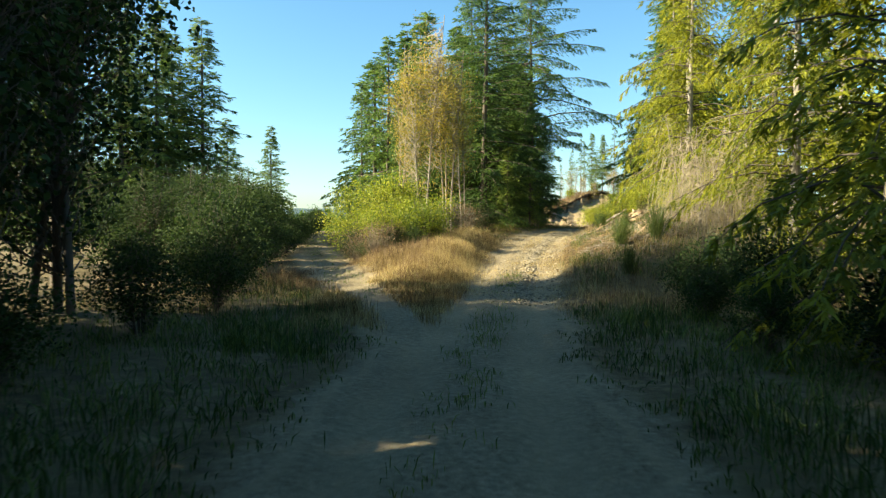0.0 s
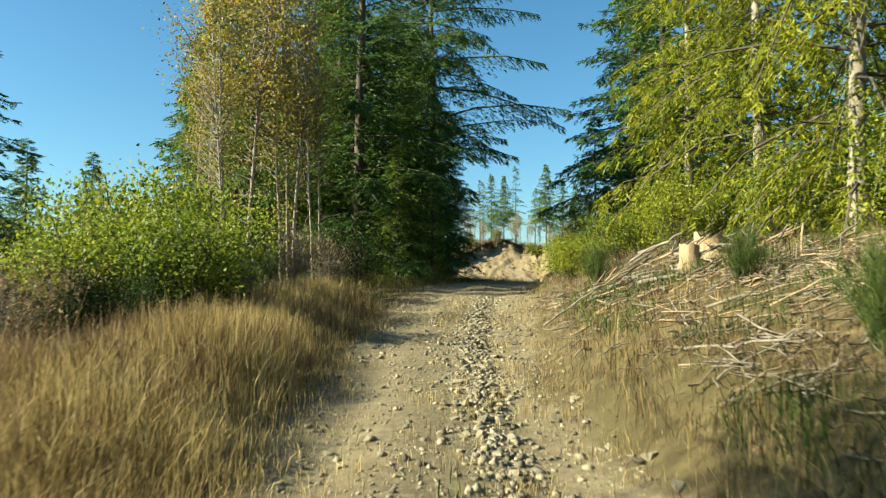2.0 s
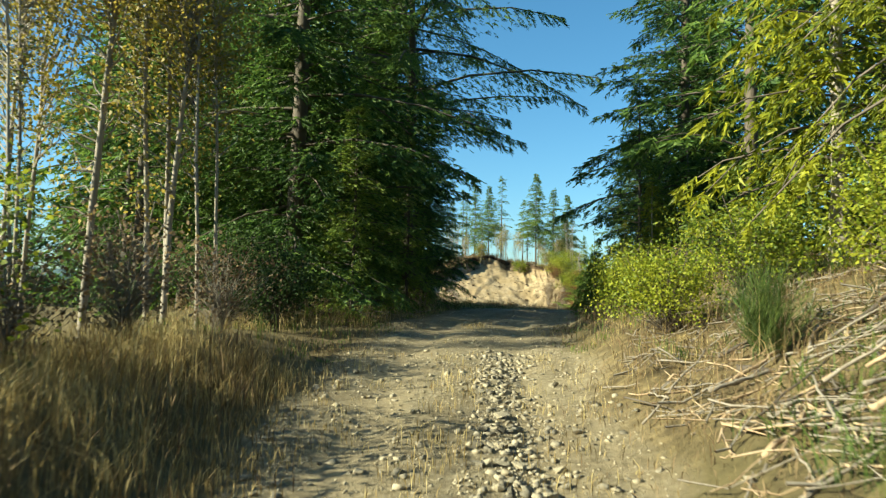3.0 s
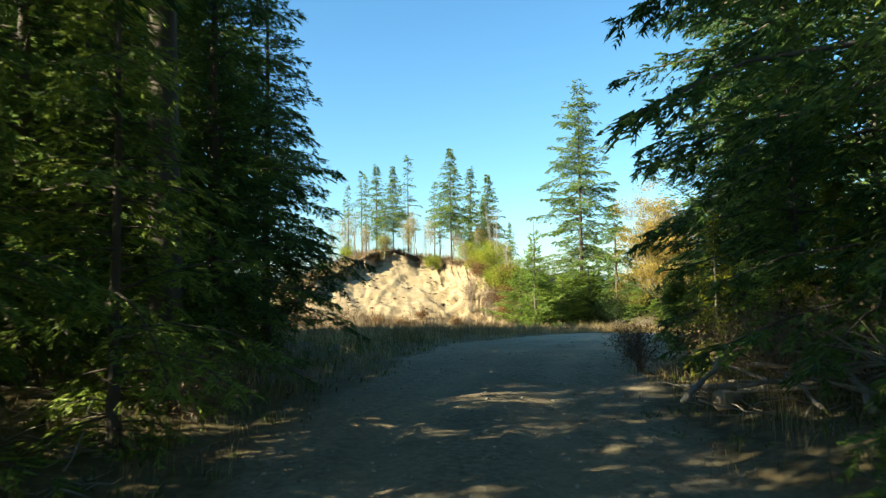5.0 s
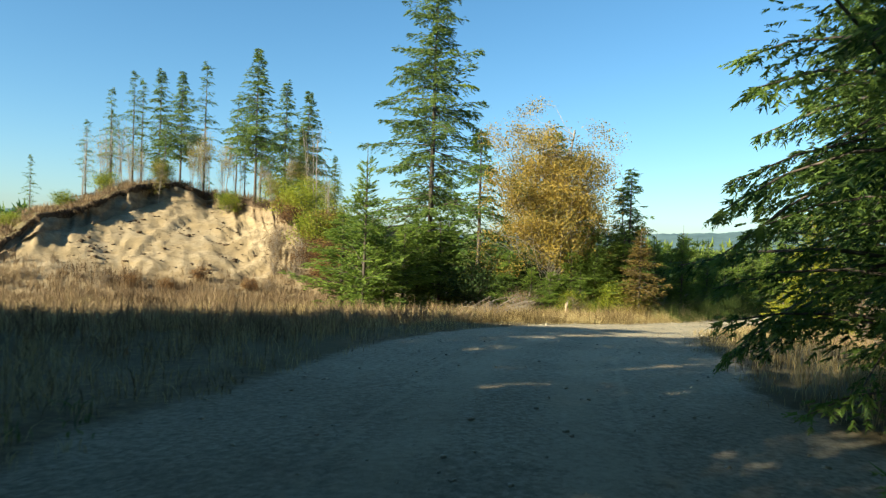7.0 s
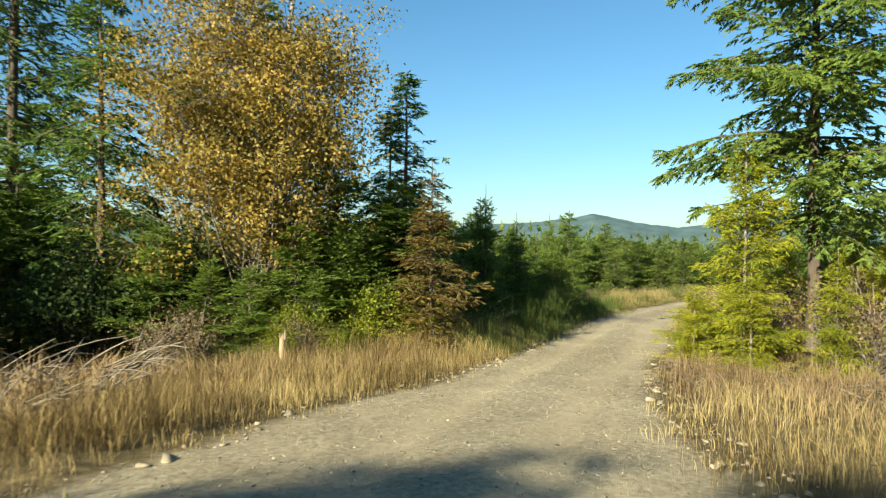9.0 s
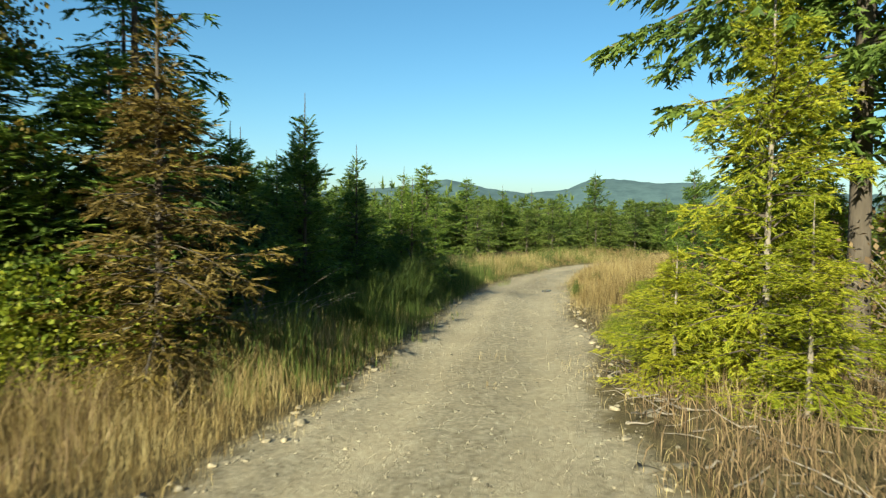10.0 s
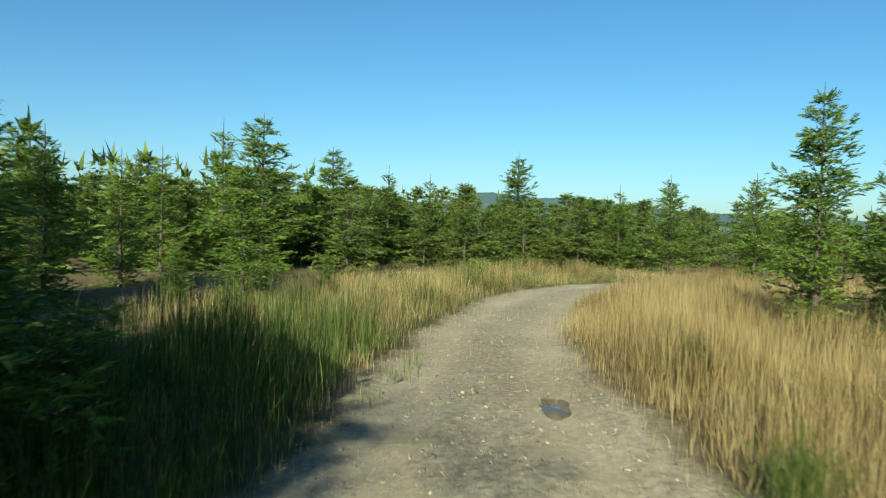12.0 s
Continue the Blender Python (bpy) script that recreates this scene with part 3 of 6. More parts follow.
def road_edge(x, y):
    """Metres outside the gravel (inside: minus), the distance to the wheel tracks' middle line, and whether the side road is the nearer one."""
    d1, i1, _ = nearest(TRACK_D, x, y)
    d2, i2, _ = nearest(FORK_D, x, y)
    e1, e2 = d1 - TRACK_D[i1, 3], d2 - FORK_D[i2, 3]
    return np.minimum(e1, e2) + 0.22 * fbm(x * 0.45, y * 0.45, 2, 5.0), np.where(e1 < e2, d1, d2), e2 < e1


gx, gy = grid_axis(-20, 84, 0.5, 3200), grid_axis(-14, 92, 0.5, 3200)
GX, GY = np.meshgrid(gx, gy)
fx, fy = GX.ravel(), GY.ravel()
fz = gz(fx, fy) - 0.16 * (1 - sstep(0.1, 0.9, road_edge(fx, fy)[0]))
nx, ny = len(gx), len(gy)
a_ = (np.arange(ny - 1)[:, None] * nx + np.arange(nx - 1)[None]).ravel()
ground = part("ground", mesh_of("ground", np.column_stack([fx, fy, fz]), np.column_stack([a_, a_ + 1, a_ + nx + 1, a_ + nx])), SOIL, smooth=True)
tagged(ground, "uneven forest soil with leaf litter and dry grass", "ground", kind="structure")

# the gravel: one fine grid cut to the roads, so that they join without a seam
hx, hy = np.arange(-18, 82, 0.2), np.arange(-14, 90, 0.2)
HX, HY = (a.ravel() for a in np.meshgrid(hx, hy))
re_, ra_, rf_ = road_edge(HX, HY)
hz = gz(HX, HY) - 0.3 * sstep(0.55, 1.25, re_)
h_ = (np.arange(len(hy) - 1)[:, None] * len(hx) + np.arange(len(hx) - 1)[None]).ravel()
quads_ = np.column_stack([h_, h_ + 1, h_ + len(hx) + 1, h_ + len(hx)])
across_ = np.where(ra_ < 1.3, 0.6 * ra_, 0.2)


def gravel_road(name, cells, label):
    used, back_ = np.unique(cells, return_inverse=True)
    me_ = mesh_of(name, np.column_stack([HX, HY, hz])[used], back_.reshape(-1, 4))
    me_.attributes.new("across", "FLOAT", "POINT").data.foreach_set("value", across_[used].astype(np.float32))
    # crushed stone was laid on the lower road; the climb is worn brown earth
    me_.attributes.new("laid", "FLOAT", "POINT").data.foreach_set("value", sstep(8, 24, HX[used]).astype(np.float32))
    me_.attributes.new("edge", "FLOAT", "POINT").data.foreach_set("value", re_[used].astype(np.float32))
    return tagged(part(name, me_, GRAVEL, smooth=True), label, "road", kind="structure")


on_road = re_[quads_].min(1) < 1.3
of_fork = rf_[quads_[:, 0]] & (HY[quads_[:, 0]] > 14)
road = gravel_road("road", quads_[on_road & ~of_fork], "rutted gravel forest road with loose stones")
side_road = gravel_road("side_road", quads_[on_road & of_fork], "narrow gravel track between grass and bushes")


# ---- sandy bank ----
BANK = np.array([  # the rim's x, y, z; height of the cut face under it; x, y of the slope's foot
    (6.0, 95.2, -0.9, 0.1, 5.6, 93.6), (9.1, 95.0, -0.4, 0.25, 8.6, 92.4), (10.5, 95.0, 0.3, 0.45, 10.0, 91.6), (12.0, 95.5, 1.15, 0.8, 11.2, 91.0), (13.4, 96.0, 2.0, 0.8, 12.3, 90.4),
    (14.5, 97.0, 3.0, 1.0, 13.4, 90.0), (16.8, 99.0, 3.8, 1.25, 15.4, 89.2), (18.9, 101.0, 4.7, 1.6, 17.4, 88.5), (21.2, 103.0, 5.6, 1.6, 19.4, 87.9), (23.5, 104.0, 5.9, 1.0, 21.4, 87.3),
    (25.7, 103.4, 5.5, 1.1, 23.2, 86.8), (26.9, 101.4, 5.2, 1.1, 24.6, 86.3), (27.7, 98.6, 4.7, 1.3, 25.8, 85.9), (28.1, 95.0, 4.1, 1.3, 26.9, 85.5), (28.5, 91.8, 3.0, 0.9, 28.2, 85.3),
    (29.3, 89.6, 1.8, 0.5, 29.8, 85.4), (31.5, 88.4, 0.8, 0.3, 32.2, 85.8), (36.0, 90.5, 0.4, 0.2, 36.6, 88.0), (44.0, 97.0, -0.2, 0.1, 44.4, 95.0)])


def bank_surface():
    """The bank as rows from far behind the rim, over it, down the cut face and the slipped slope to the foot."""
    d = np.concatenate([[0], np.cumsum(np.hypot(*np.diff(BANK[:, :2], axis=0).T))])
    n = 300
    u = np.linspace(0, d[-1], n)
    row = dense(np.column_stack([BANK, d]), 0.05)
    c = np.stack([np.interp(u, row[:, 6], row[:, k]) for k in range(6)], 1)
    gx_, gy_ = c[:, 0], c[:, 1]
    foot_z = gz(c[:, 4], c[:, 5], False) - 0.25
    out = c[:, 4:6] - c[:, :2]
    out = unit(out)
    rag = 0.45 * fbm(u * 0.7, u * 0.0, 2, 3.0) + 0.22 * fbm(u * 2.6, u * 0.0, 2, 5.0)
    rim = np.column_stack([c[:, :2] + out * rag[:, None], np.maximum(c[:, 2], foot_z + 0.3) + 0.12 * fbm(u * 1.5, u * 0.0 + 3.0, 2, 7.0)])
    # behind the rim
    crest = np.interp(gx_, [6, 13, 24, 28, 31, 36, 44], [-0.6, 2.4, 6.1, 4.9, 4.2, 3.4, 2.2])
    rows, kinds = [], []
    for back in (40, 30, 22, 16, 11, 7.5, 5, 3.2, 2.0, 1.1, 0.5, 0.2):
        y = rim[:, 1] + back
        z = rim[:, 2] + (np.maximum(crest, rim[:, 2]) - rim[:, 2]) * sstep(0, 8, back) + 0.2 * fbm(gx_ * 0.7, y * 0.7, 3, 9.0) * min(1.0, back / 1.5)
        fall = sstep(112, 134, y)
        z = z * (1 - fall) + (gz(rim[:, 0], y, False) - 1.0) * fall
        rows.append(np.column_stack([rim[:, 0], y, z]))
        kinds.append(0)
    rows.append(rim)
    kinds.append(1)
    cut = np.minimum(c[:, 3], np.maximum(rim[:, 2] - foot_z - 0.2, 0.05))
    lip = np.minimum(0.38, 0.45 * cut) * (1 + 0.5 * fbm(u * 1.9, u * 0.0 + 9.0, 2, 15.0))

    def shift(o, dz):
        return np.column_stack([rim[:, :2] + out * np.asarray(o).reshape(-1, 1), rim[:, 2] - dz])
    rows.append(shift(np.full(n, 0.14), 0.3 * lip))
    kinds.append(1)
    rows.append(shift(np.full(n, 0.02), lip))
    kinds.append(2)
    steps = 9
    for k in range(1, steps + 1):
        t = k / steps
        flute = 0.6 * fbm(u * 0.75, u * 0.0 + t * 0.5, 2, 25.0) + 0.26 * fbm(u * 2.6, u * 0.0 + t * 1.6, 2, 27.0)
        rows.append(shift(0.1 + 0.85 * t ** 1.4 + flute * math.sin(math.pi * min(t, 0.75) / 0.95), lip + (cut - lip) * t))
        kinds.append(2 if k < steps else 3)
    pad = np.pad(rows[-1], ((20, 20), (0, 0)), mode="edge")
    f = np.stack([np.convolve(pad[:, k], np.ones(41) / 41, "valid") for k in range(3)], 1)
    steps = 34
    ridged = sstep(17, 23, gx_)
    for k in range(1, steps + 1):
        t = k / steps
        g = f + (rows[21] - f) * (1 - t) ** 6
        p = g + (np.column_stack([c[:, 4:6], foot_z]) - g) * t
        p[:, 2] = foot_z + (g[:, 2] - foot_z) * (1 - t) ** 1.12
        w = u * 0.55 + 7.0 * t + 0.8 * fbm(u * 0.25, u * 0.0 + t * 1.5, 2, 21.0)
        saw = w - np.floor(w)
        hold = window(t, 0.02, 0.16, 0.72, 0.95)
        patch = sstep(-0.3, 0.2, fbm(u * 0.3, u * 0.0 + t * 2.2, 2, 23.0))
        p[:, 2] += hold * (0.3 * ridged * patch * (np.where(saw < 0.72, saw / 0.72, (1 - saw) / 0.28) - 0.5) + 0.16 * fbm(p[:, 0] * 0.6, p[:, 1] * 0.6, 3, 6.0) + 0.1 * fbm(p[:, 0] * 1.9, p[:, 1] * 1.9, 3, 16.0))
        rows.append(p)
        kinds.append(3)
    return np.stack(rows), np.array(kinds)


BANK_ROWS, BANK_KINDS = bank_surface()
nb_ = BANK_ROWS.shape[1]
q_ = (np.arange(len(BANK_ROWS) - 1)[:, None] * nb_ + np.arange(nb_ - 1)[None]).ravel()
me = mesh_of("bank", BANK_ROWS.reshape(-1, 3), np.column_stack([q_, q_ + nb_, q_ + nb_ + 1, q_ + 1]))
for mat in (SOIL, CLOD, SCARP, SAND):
    me.materials.append(mat)
me.polygons.foreach_set("material_index", np.repeat(BANK_KINDS[:-1], nb_ - 1).astype(np.int32))
bank = tagged(part("sand_bank", me, None, smooth=True), "eroded sandy bank with a dark soil rim and gullies", "earth bank", kind="structure")
BANK_POINTS = BANK_ROWS.reshape(-1, 3)


def hanging_turf(n, seed):
    """Roots and torn turf that hang over the bank's rim, one mesh."""
    rg = np.random.default_rng(seed)
    k = rg.integers(30, nb_ - 70, n)
    rim = BANK_ROWS[12][k]
    out = unit(BANK_ROWS[-1][k, :2] - rim[:, :2])
    pos = np.column_stack([rim[:, :2] + out * rg.uniform(-0.05, 0.2, n)[:, None], rim[:, 2] + rg.uniform(-0.08, 0.06, n)])
    way = unit(np.column_stack([out * rg.uniform(0.0, 0.7, n)[:, None], -np.ones(n)]) + rg.normal(0, 0.3, (n, 3)))
    side = unit(np.cross(way, rg.normal(0, 1, (n, 3))))
    clump = 0.5 + 0.5 * fbm(k * 0.11, k * 0.0, 2, 51.0)
    v, f = fans(rg, pos, way, side, rg.uniform(0.12, 0.5, n) * (0.4 + clump), (-22, -8, 8, 22), 0.05)
    return tagged(part("hanging_roots", mesh_of("hanging_roots", v, f), CLOD), "dark roots and torn turf hanging over the bank's rim", "roots", kind="stuff")


hanging_turf(2600, 71)


def bank_z(x, y):
    """Height of the bank's surface; far below ground where there is none."""
    out = np.full(len(x), -50.0)
    for a in range(0, len(x), 400):
        d2 = (x[a:a + 400, None] - BANK_POINTS[None, :, 0]) ** 2 + (y[a:a + 400, None] - BANK_POINTS[None, :, 1]) ** 2
        i = d2.argmin(1)
        near_ = d2[np.arange(len(i)), i] < np.where(y[a:a + 400] > np.interp(x[a:a + 400], BANK[:, 0], BANK[:, 1]), 36.0, 0.25)
        out[a:a + 400] = np.where(near_, BANK_POINTS[i, 2], -50.0)
    return out


def behind_rim(x, y):
    return y > np.interp(x, BANK[:, 0], BANK[:, 1])


def land(x, y):
    """Ground or bank, whichever is higher."""
    x, y = np.atleast_1d(np.asarray(x, float)), np.atleast_1d(np.asarray(y, float))
    g = gz(x, y)
    on = (x > 6.2) & (x < 43.8) & (y > 84) & (y < 134)
    if on.any():
        g[on] = np.maximum(g[on], bank_z(x[on], y[on]))
    return g


# ---- far hills ----
def ridge(name, far, a0, a1, crest, depth, seed, label):
    """A wooded ridge seen far off, between two bearings (degrees from north, clockwise)."""
    rng = np.random.default_rng(seed)
    n, m = 260, 10
    az = np.radians(np.linspace(a0, a1, n))
    t = np.linspace(0, 1, n)
    h = np.interp(t, [c[0] for c in crest], [c[1] for c in crest])
    h = h + np.convolve(rng.normal(0, 1, n), np.ones(9) / 9, "same") * 0.03 * h.max() + rng.normal(0, 0.008 * h.max(), n)
    prof = np.sin(np.linspace(0, np.pi / 2, m))
    v = []
    for j in range(m):
        r = far + depth * j / (m - 1)
        v.append(np.column_stack([30 + r * np.sin(az), 60 + r * np.cos(az), -30 + (h + 30) * prof[j]]))
    v = np.concatenate(v)
    i = (np.arange(m - 1)[:, None] * n + np.arange(n - 1)[None]).ravel()
    return tagged(part(name, mesh_of(name, v, np.column_stack([i, i + 1, i + n + 1, i + n])), HAZED_HILL, smooth=True), label, "hill", kind="structure")


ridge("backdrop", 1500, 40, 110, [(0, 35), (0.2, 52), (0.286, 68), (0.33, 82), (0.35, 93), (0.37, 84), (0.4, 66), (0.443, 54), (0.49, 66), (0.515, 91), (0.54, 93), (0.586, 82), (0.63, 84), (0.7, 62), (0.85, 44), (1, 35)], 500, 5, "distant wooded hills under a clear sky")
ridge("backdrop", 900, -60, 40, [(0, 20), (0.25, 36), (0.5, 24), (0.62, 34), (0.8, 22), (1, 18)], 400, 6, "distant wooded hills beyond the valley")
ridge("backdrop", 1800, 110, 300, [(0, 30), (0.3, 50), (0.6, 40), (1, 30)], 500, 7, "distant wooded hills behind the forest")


# ---- kinds of plants ----
#            seed H  R   clear droop rise gap nb step size
kind("fir_tree", "tall dark green fir with drooping branches", "tree", conifer,
     [(11, 16.0, 3.7, 0.8, 0.42, 0.25, 0.66, 6, 0.44, 0.5, 0.85, 0.25, 0, 0.45, 0.012, 0.085, 0.32, "coarse"), (12, 16.0, 3.4, 0.6, 0.5, 0.22, 0.66, 6, 0.44, 0.5, 0.85, 0.25, 0, 0.5, 0.012, 0.085, 0.32, "coarse"), (13, 16.0, 3.9, 1.4, 0.36, 0.22, 0.66, 6, 0.44, 0.5, 0.85, 0.25, 0, 0.45, 0.012, 0.085, 0.32, "coarse")],
     (BARK, BARK, FIR), "firs of the roadside wood")
kind("near_fir", "tall fir with soft drooping sprays beside the road", "tree", conifer,
     [(18, 16.0, 3.9, 0.7, 0.3, 0.2, 0.5, 7, 0.22, 0.24, 0.85, 0.34, 0, 0.5, 0.012, 0.08, 0.32, "mid"), (19, 16.0, 3.7, 0.9, 0.27, 0.2, 0.5, 7, 0.22, 0.24, 0.85, 0.34, 0, 0.45, 0.012, 0.08, 0.32, "mid")],
     (BARK, BARK, FIR), "firs of the roadside wood", "fir_tree")
kind("hemlock_tree", "mid-green hemlock with soft drooping sprays", "tree", conifer,
     [(14, 7.0, 2.0, 0.1, 0.4, 0.25, 0.3, 6, 0.22, 0.2, 0.8, 0.28, 0, 0.45, 0.01, 0.075), (15, 7.0, 1.8, 0.1, 0.45, 0.25, 0.3, 6, 0.22, 0.2, 0.75, 0.3, 0, 0.5, 0.01, 0.075)],
     (BARK, BARK, HEMLOCK), "hemlocks at the edge of the wood")
kind("hemlock_sapling", "low green hemlock sapling under the firs", "tree", conifer,
     [(24, 2.0, 0.75, 0.05, 0.35, 0.25, 0.13, 6, 0.14, 0.16, 0.8, 0.28, 0, 0.45, 0.01, 0.08), (25, 2.0, 0.7, 0.05, 0.4, 0.25, 0.13, 6, 0.14, 0.16, 0.75, 0.3, 0, 0.5, 0.01, 0.08)],
     (BARK, BARK, HEMLOCK), "hemlock saplings")
kind("overhanging_fir", "big fir with long boughs hanging over the road", "tree", conifer,
     [(17, 17.0, 6.7, 5.9, 0.32, 0.14, 0.58, 6, 0.2, 0.22, 0.6, 0.25, 0, 0.9, 0.012, 0.07, 0.24, "mid")], (BARK, BARK, FIR))
kind("cedar_tree", "yellow-green cedar with drooping feathery fronds", "tree", conifer,
     [(21, 11.0, 2.9, 0.4, 0.6, 0.25, 0.5, 6, 0.32, 0.36, 0.8, 0.25, 0, 0.9, 0.012, 0.08, 0.32, "coarse"), (22, 11.0, 2.6, 0.3, 0.65, 0.25, 0.5, 6, 0.32, 0.36, 0.75, 0.3, 0, 0.9, 0.012, 0.08, 0.32, "coarse")],
     (PALE_BARK, BARK, CEDAR), "sunlit cedars beside the road")
kind("near_cedar", "yellow-green cedar with fine hanging fronds", "tree", conifer,
     [(26, 11.0, 2.8, 0.3, 0.7, 0.25, 0.44, 7, 0.24, 0.2, 0.8, 0.3, 0, 1.3, 0.011, 0.06, 0.32)],
     (PALE_BARK, BARK, CEDAR), "sunlit cedars beside the road", "cedar_tree")
kind("spruce_tree", "tall slender spruce with layered open branches", "tree", conifer,
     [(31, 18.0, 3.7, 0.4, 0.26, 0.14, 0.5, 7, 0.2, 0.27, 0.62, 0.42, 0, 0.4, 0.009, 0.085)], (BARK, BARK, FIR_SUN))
kind("slim_fir_tree", "slim fir with a narrow open crown", "tree", conifer,
     [(41, 10.0, 1.9, 2.6, 0.32, 0.12, 0.34, 6, 0.22, 0.26, 1.0, 0.5, 0, 0.3, 0.008, 0.08, 0.3), (42, 10.0, 1.5, 3.6, 0.25, 0.1, 0.46, 4, 0.24, 0.28, 0.8, 0.5, 0, 0.3, 0.008, 0.07, 0.25), (43, 10.0, 2.1, 0.8, 0.3, 0.1, 0.36, 7, 0.24, 0.28, 0.9, 0.32, 0, 0.3, 0.01, 0.08),
      (44, 10.0, 2.3, 3.0, 0.3, 0.14, 0.3, 7, 0.22, 0.26, 1.05, 0.42, 0, 0.3, 0.009, 0.085, 0.3), (45, 10.0, 1.3, 2.0, 0.2, 0.1, 0.5, 4, 0.24, 0.24, 0.7, 0.5, 0, 0.2, 0.008, 0.06, 0.25)],
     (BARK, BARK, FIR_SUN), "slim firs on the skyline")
kind("young_fir", "young green fir with a long leading shoot", "tree", conifer,
     [(51, 4.0, 1.15, 0.05, 0.15, 0.55, 0.2, 7, 0.16, 0.17, 0.8, 0.36, 0.16, 0, 0.01, 0.07, 0.32, "fine"), (52, 4.0, 1.25, 0.05, 0.15, 0.45, 0.2, 7, 0.16, 0.17, 0.75, 0.4, 0.1, 0, 0.01, 0.07, 0.32, "fine"),
      (53, 4.0, 1.0, 0.1, 0.15, 0.6, 0.2, 6, 0.16, 0.17, 0.85, 0.4, 0.22, 0, 0.01, 0.07, 0.32, "fine")],
     (BARK, BARK, YOUNG), "young firs of the plantation")
kind("plantation_fir", "young green fir of the dense plantation", "tree", conifer,
     [(55, 4.0, 1.3, 0.05, 0.12, 0.5, 0.26, 6, 0.22, 0.24, 0.75, 0.3, 0.14, 0, 0.01, 0.09), (56, 4.0, 1.4, 0.05, 0.12, 0.5, 0.26, 6, 0.22, 0.24, 0.7, 0.34, 0.08, 0, 0.01, 0.09), (57, 4.0, 1.2, 0.05, 0.12, 0.5, 0.26, 6, 0.22, 0.24, 0.8, 0.34, 0.18, 0, 0.01, 0.09),
      (58, 4.0, 1.1, 0.05, 0.12, 0.55, 0.28, 5, 0.22, 0.24, 0.85, 0.4, 0.24, 0, 0.01, 0.09)],
     (BARK, BARK, PLANTATION), "young firs of the plantation")
kind("yellowing_fir", "young fir with yellowing sunlit needles", "tree", conifer,
     [(61, 4.6, 1.5, 0.05, 0.25, 0.35, 0.2, 8, 0.13, 0.14, 0.75, 0.45, 0.1, 0.3, 0.011, 0.06, 0.32, "fine")], (PALE_BARK, BARK, YELLOWED))
kind("rusty_fir", "dying young fir with rust-brown needles", "tree", conifer,
     [(71, 4.6, 1.3, 0.1, 0.2, 0.25, 0.18, 7, 0.16, 0.18, 0.7, 0.35, 0.2, 0.2, 0.012, 0.07)], (BARK, BARK, RUSTY))
kind("roadside_pine", "big open-crowned fir with a dark trunk", "tree", conifer,
     [(81, 14.0, 3.5, 3.4, 0.3, 0.15, 0.5, 8, 0.2, 0.27, 0.5, 0.45, 0, 0.6, 0.011, 0.1, 0.34)], (BARK, BARK, FIR_SUN))
kind("autumn_maple", "round maple in orange and olive autumn leaf", "tree", broadleaf,
     [(93, 9.0, 3.6, 0.8, 1, 470, 150, 0.074, 0.25, 0.018, 0.15, 1.0, 0.16)], (PALE_BARK, PALE_BARK, ORANGE))
kind("birch_sapling", "slender birch with turning yellow-brown leaves", "tree", broadleaf,
     [(101, 9.5, 1.2, 1.6, 1, 190, 24, 0.07, 0.24, 0.005), (102, 9.5, 1.05, 2.0, 2, 170, 24, 0.07, 0.24, 0.005)], (PALE_BARK, PALE_BARK, BIRCHLEAF), "birches in front of the firs")
kind("leafy_bush", "dense yellow-green leafy bush", "bush", broadleaf,
     [(111, 2.0, 1.5, 0.1, 6, 190, 34, 0.066, 0.2, 0.01, 0.2), (112, 2.0, 1.3, 0.1, 6, 170, 34, 0.062, 0.2, 0.01, 0.2)], (BARK, BARK, SHRUBLEAF), "bushes along the road")
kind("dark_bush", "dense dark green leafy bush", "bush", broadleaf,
     [(121, 4.0, 2.2, 0.2, 6, 200, 26, 0.125, 0.34, 0.01, 0.3), (122, 4.0, 2.0, 0.2, 6, 190, 26, 0.125, 0.32, 0.01, 0.3)], (BARK, BARK, SHADELEAF), "dark bushes along the road")
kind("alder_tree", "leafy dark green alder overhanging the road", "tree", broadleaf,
     [(131, 9.0, 2.8, 1.0, 3, 320, 24, 0.12, 0.36), (132, 9.0, 2.5, 0.8, 3, 300, 24, 0.12, 0.36)], (BARK, BARK, SHADELEAF), "alders at the roadside")
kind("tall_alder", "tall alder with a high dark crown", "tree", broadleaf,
     [(133, 10.0, 2.5, 5.0, 1, 300, 24, 0.12, 0.36)], (BARK, BARK, SHADELEAF), "alders at the roadside", "alder_tree")
kind("broom_bush", "upright tuft of green broom twigs", "bush", tuft, [(141, 1.3, 0.8, 190, 0.011), (142, 1.3, 0.7, 170, 0.011)], (GREEN_STEM, GREEN_STEM, GREEN_GRASS), "green tufts in the grass")
kind("dry_canes", "thicket of pale dead twigs hanging to the ground", "bush", weeping, [(145, 3.4, 1.4, 75), (146, 3.4, 1.2, 65)], (DEADWOOD, DEADWOOD, DRY_TWIG), "dead twigs under the cedars")
kind("rusty_bush", "dense rust-brown bush on the bank", "bush", broadleaf,
     [(155, 2.0, 1.4, 0.05, 6, 150, 26, 0.09, 0.2, 0.01, 0.25), (156, 2.0, 1.2, 0.05, 6, 130, 26, 0.09, 0.2, 0.01, 0.25)], (BARK, BARK, BRACKEN), "rusty bushes on the bank")
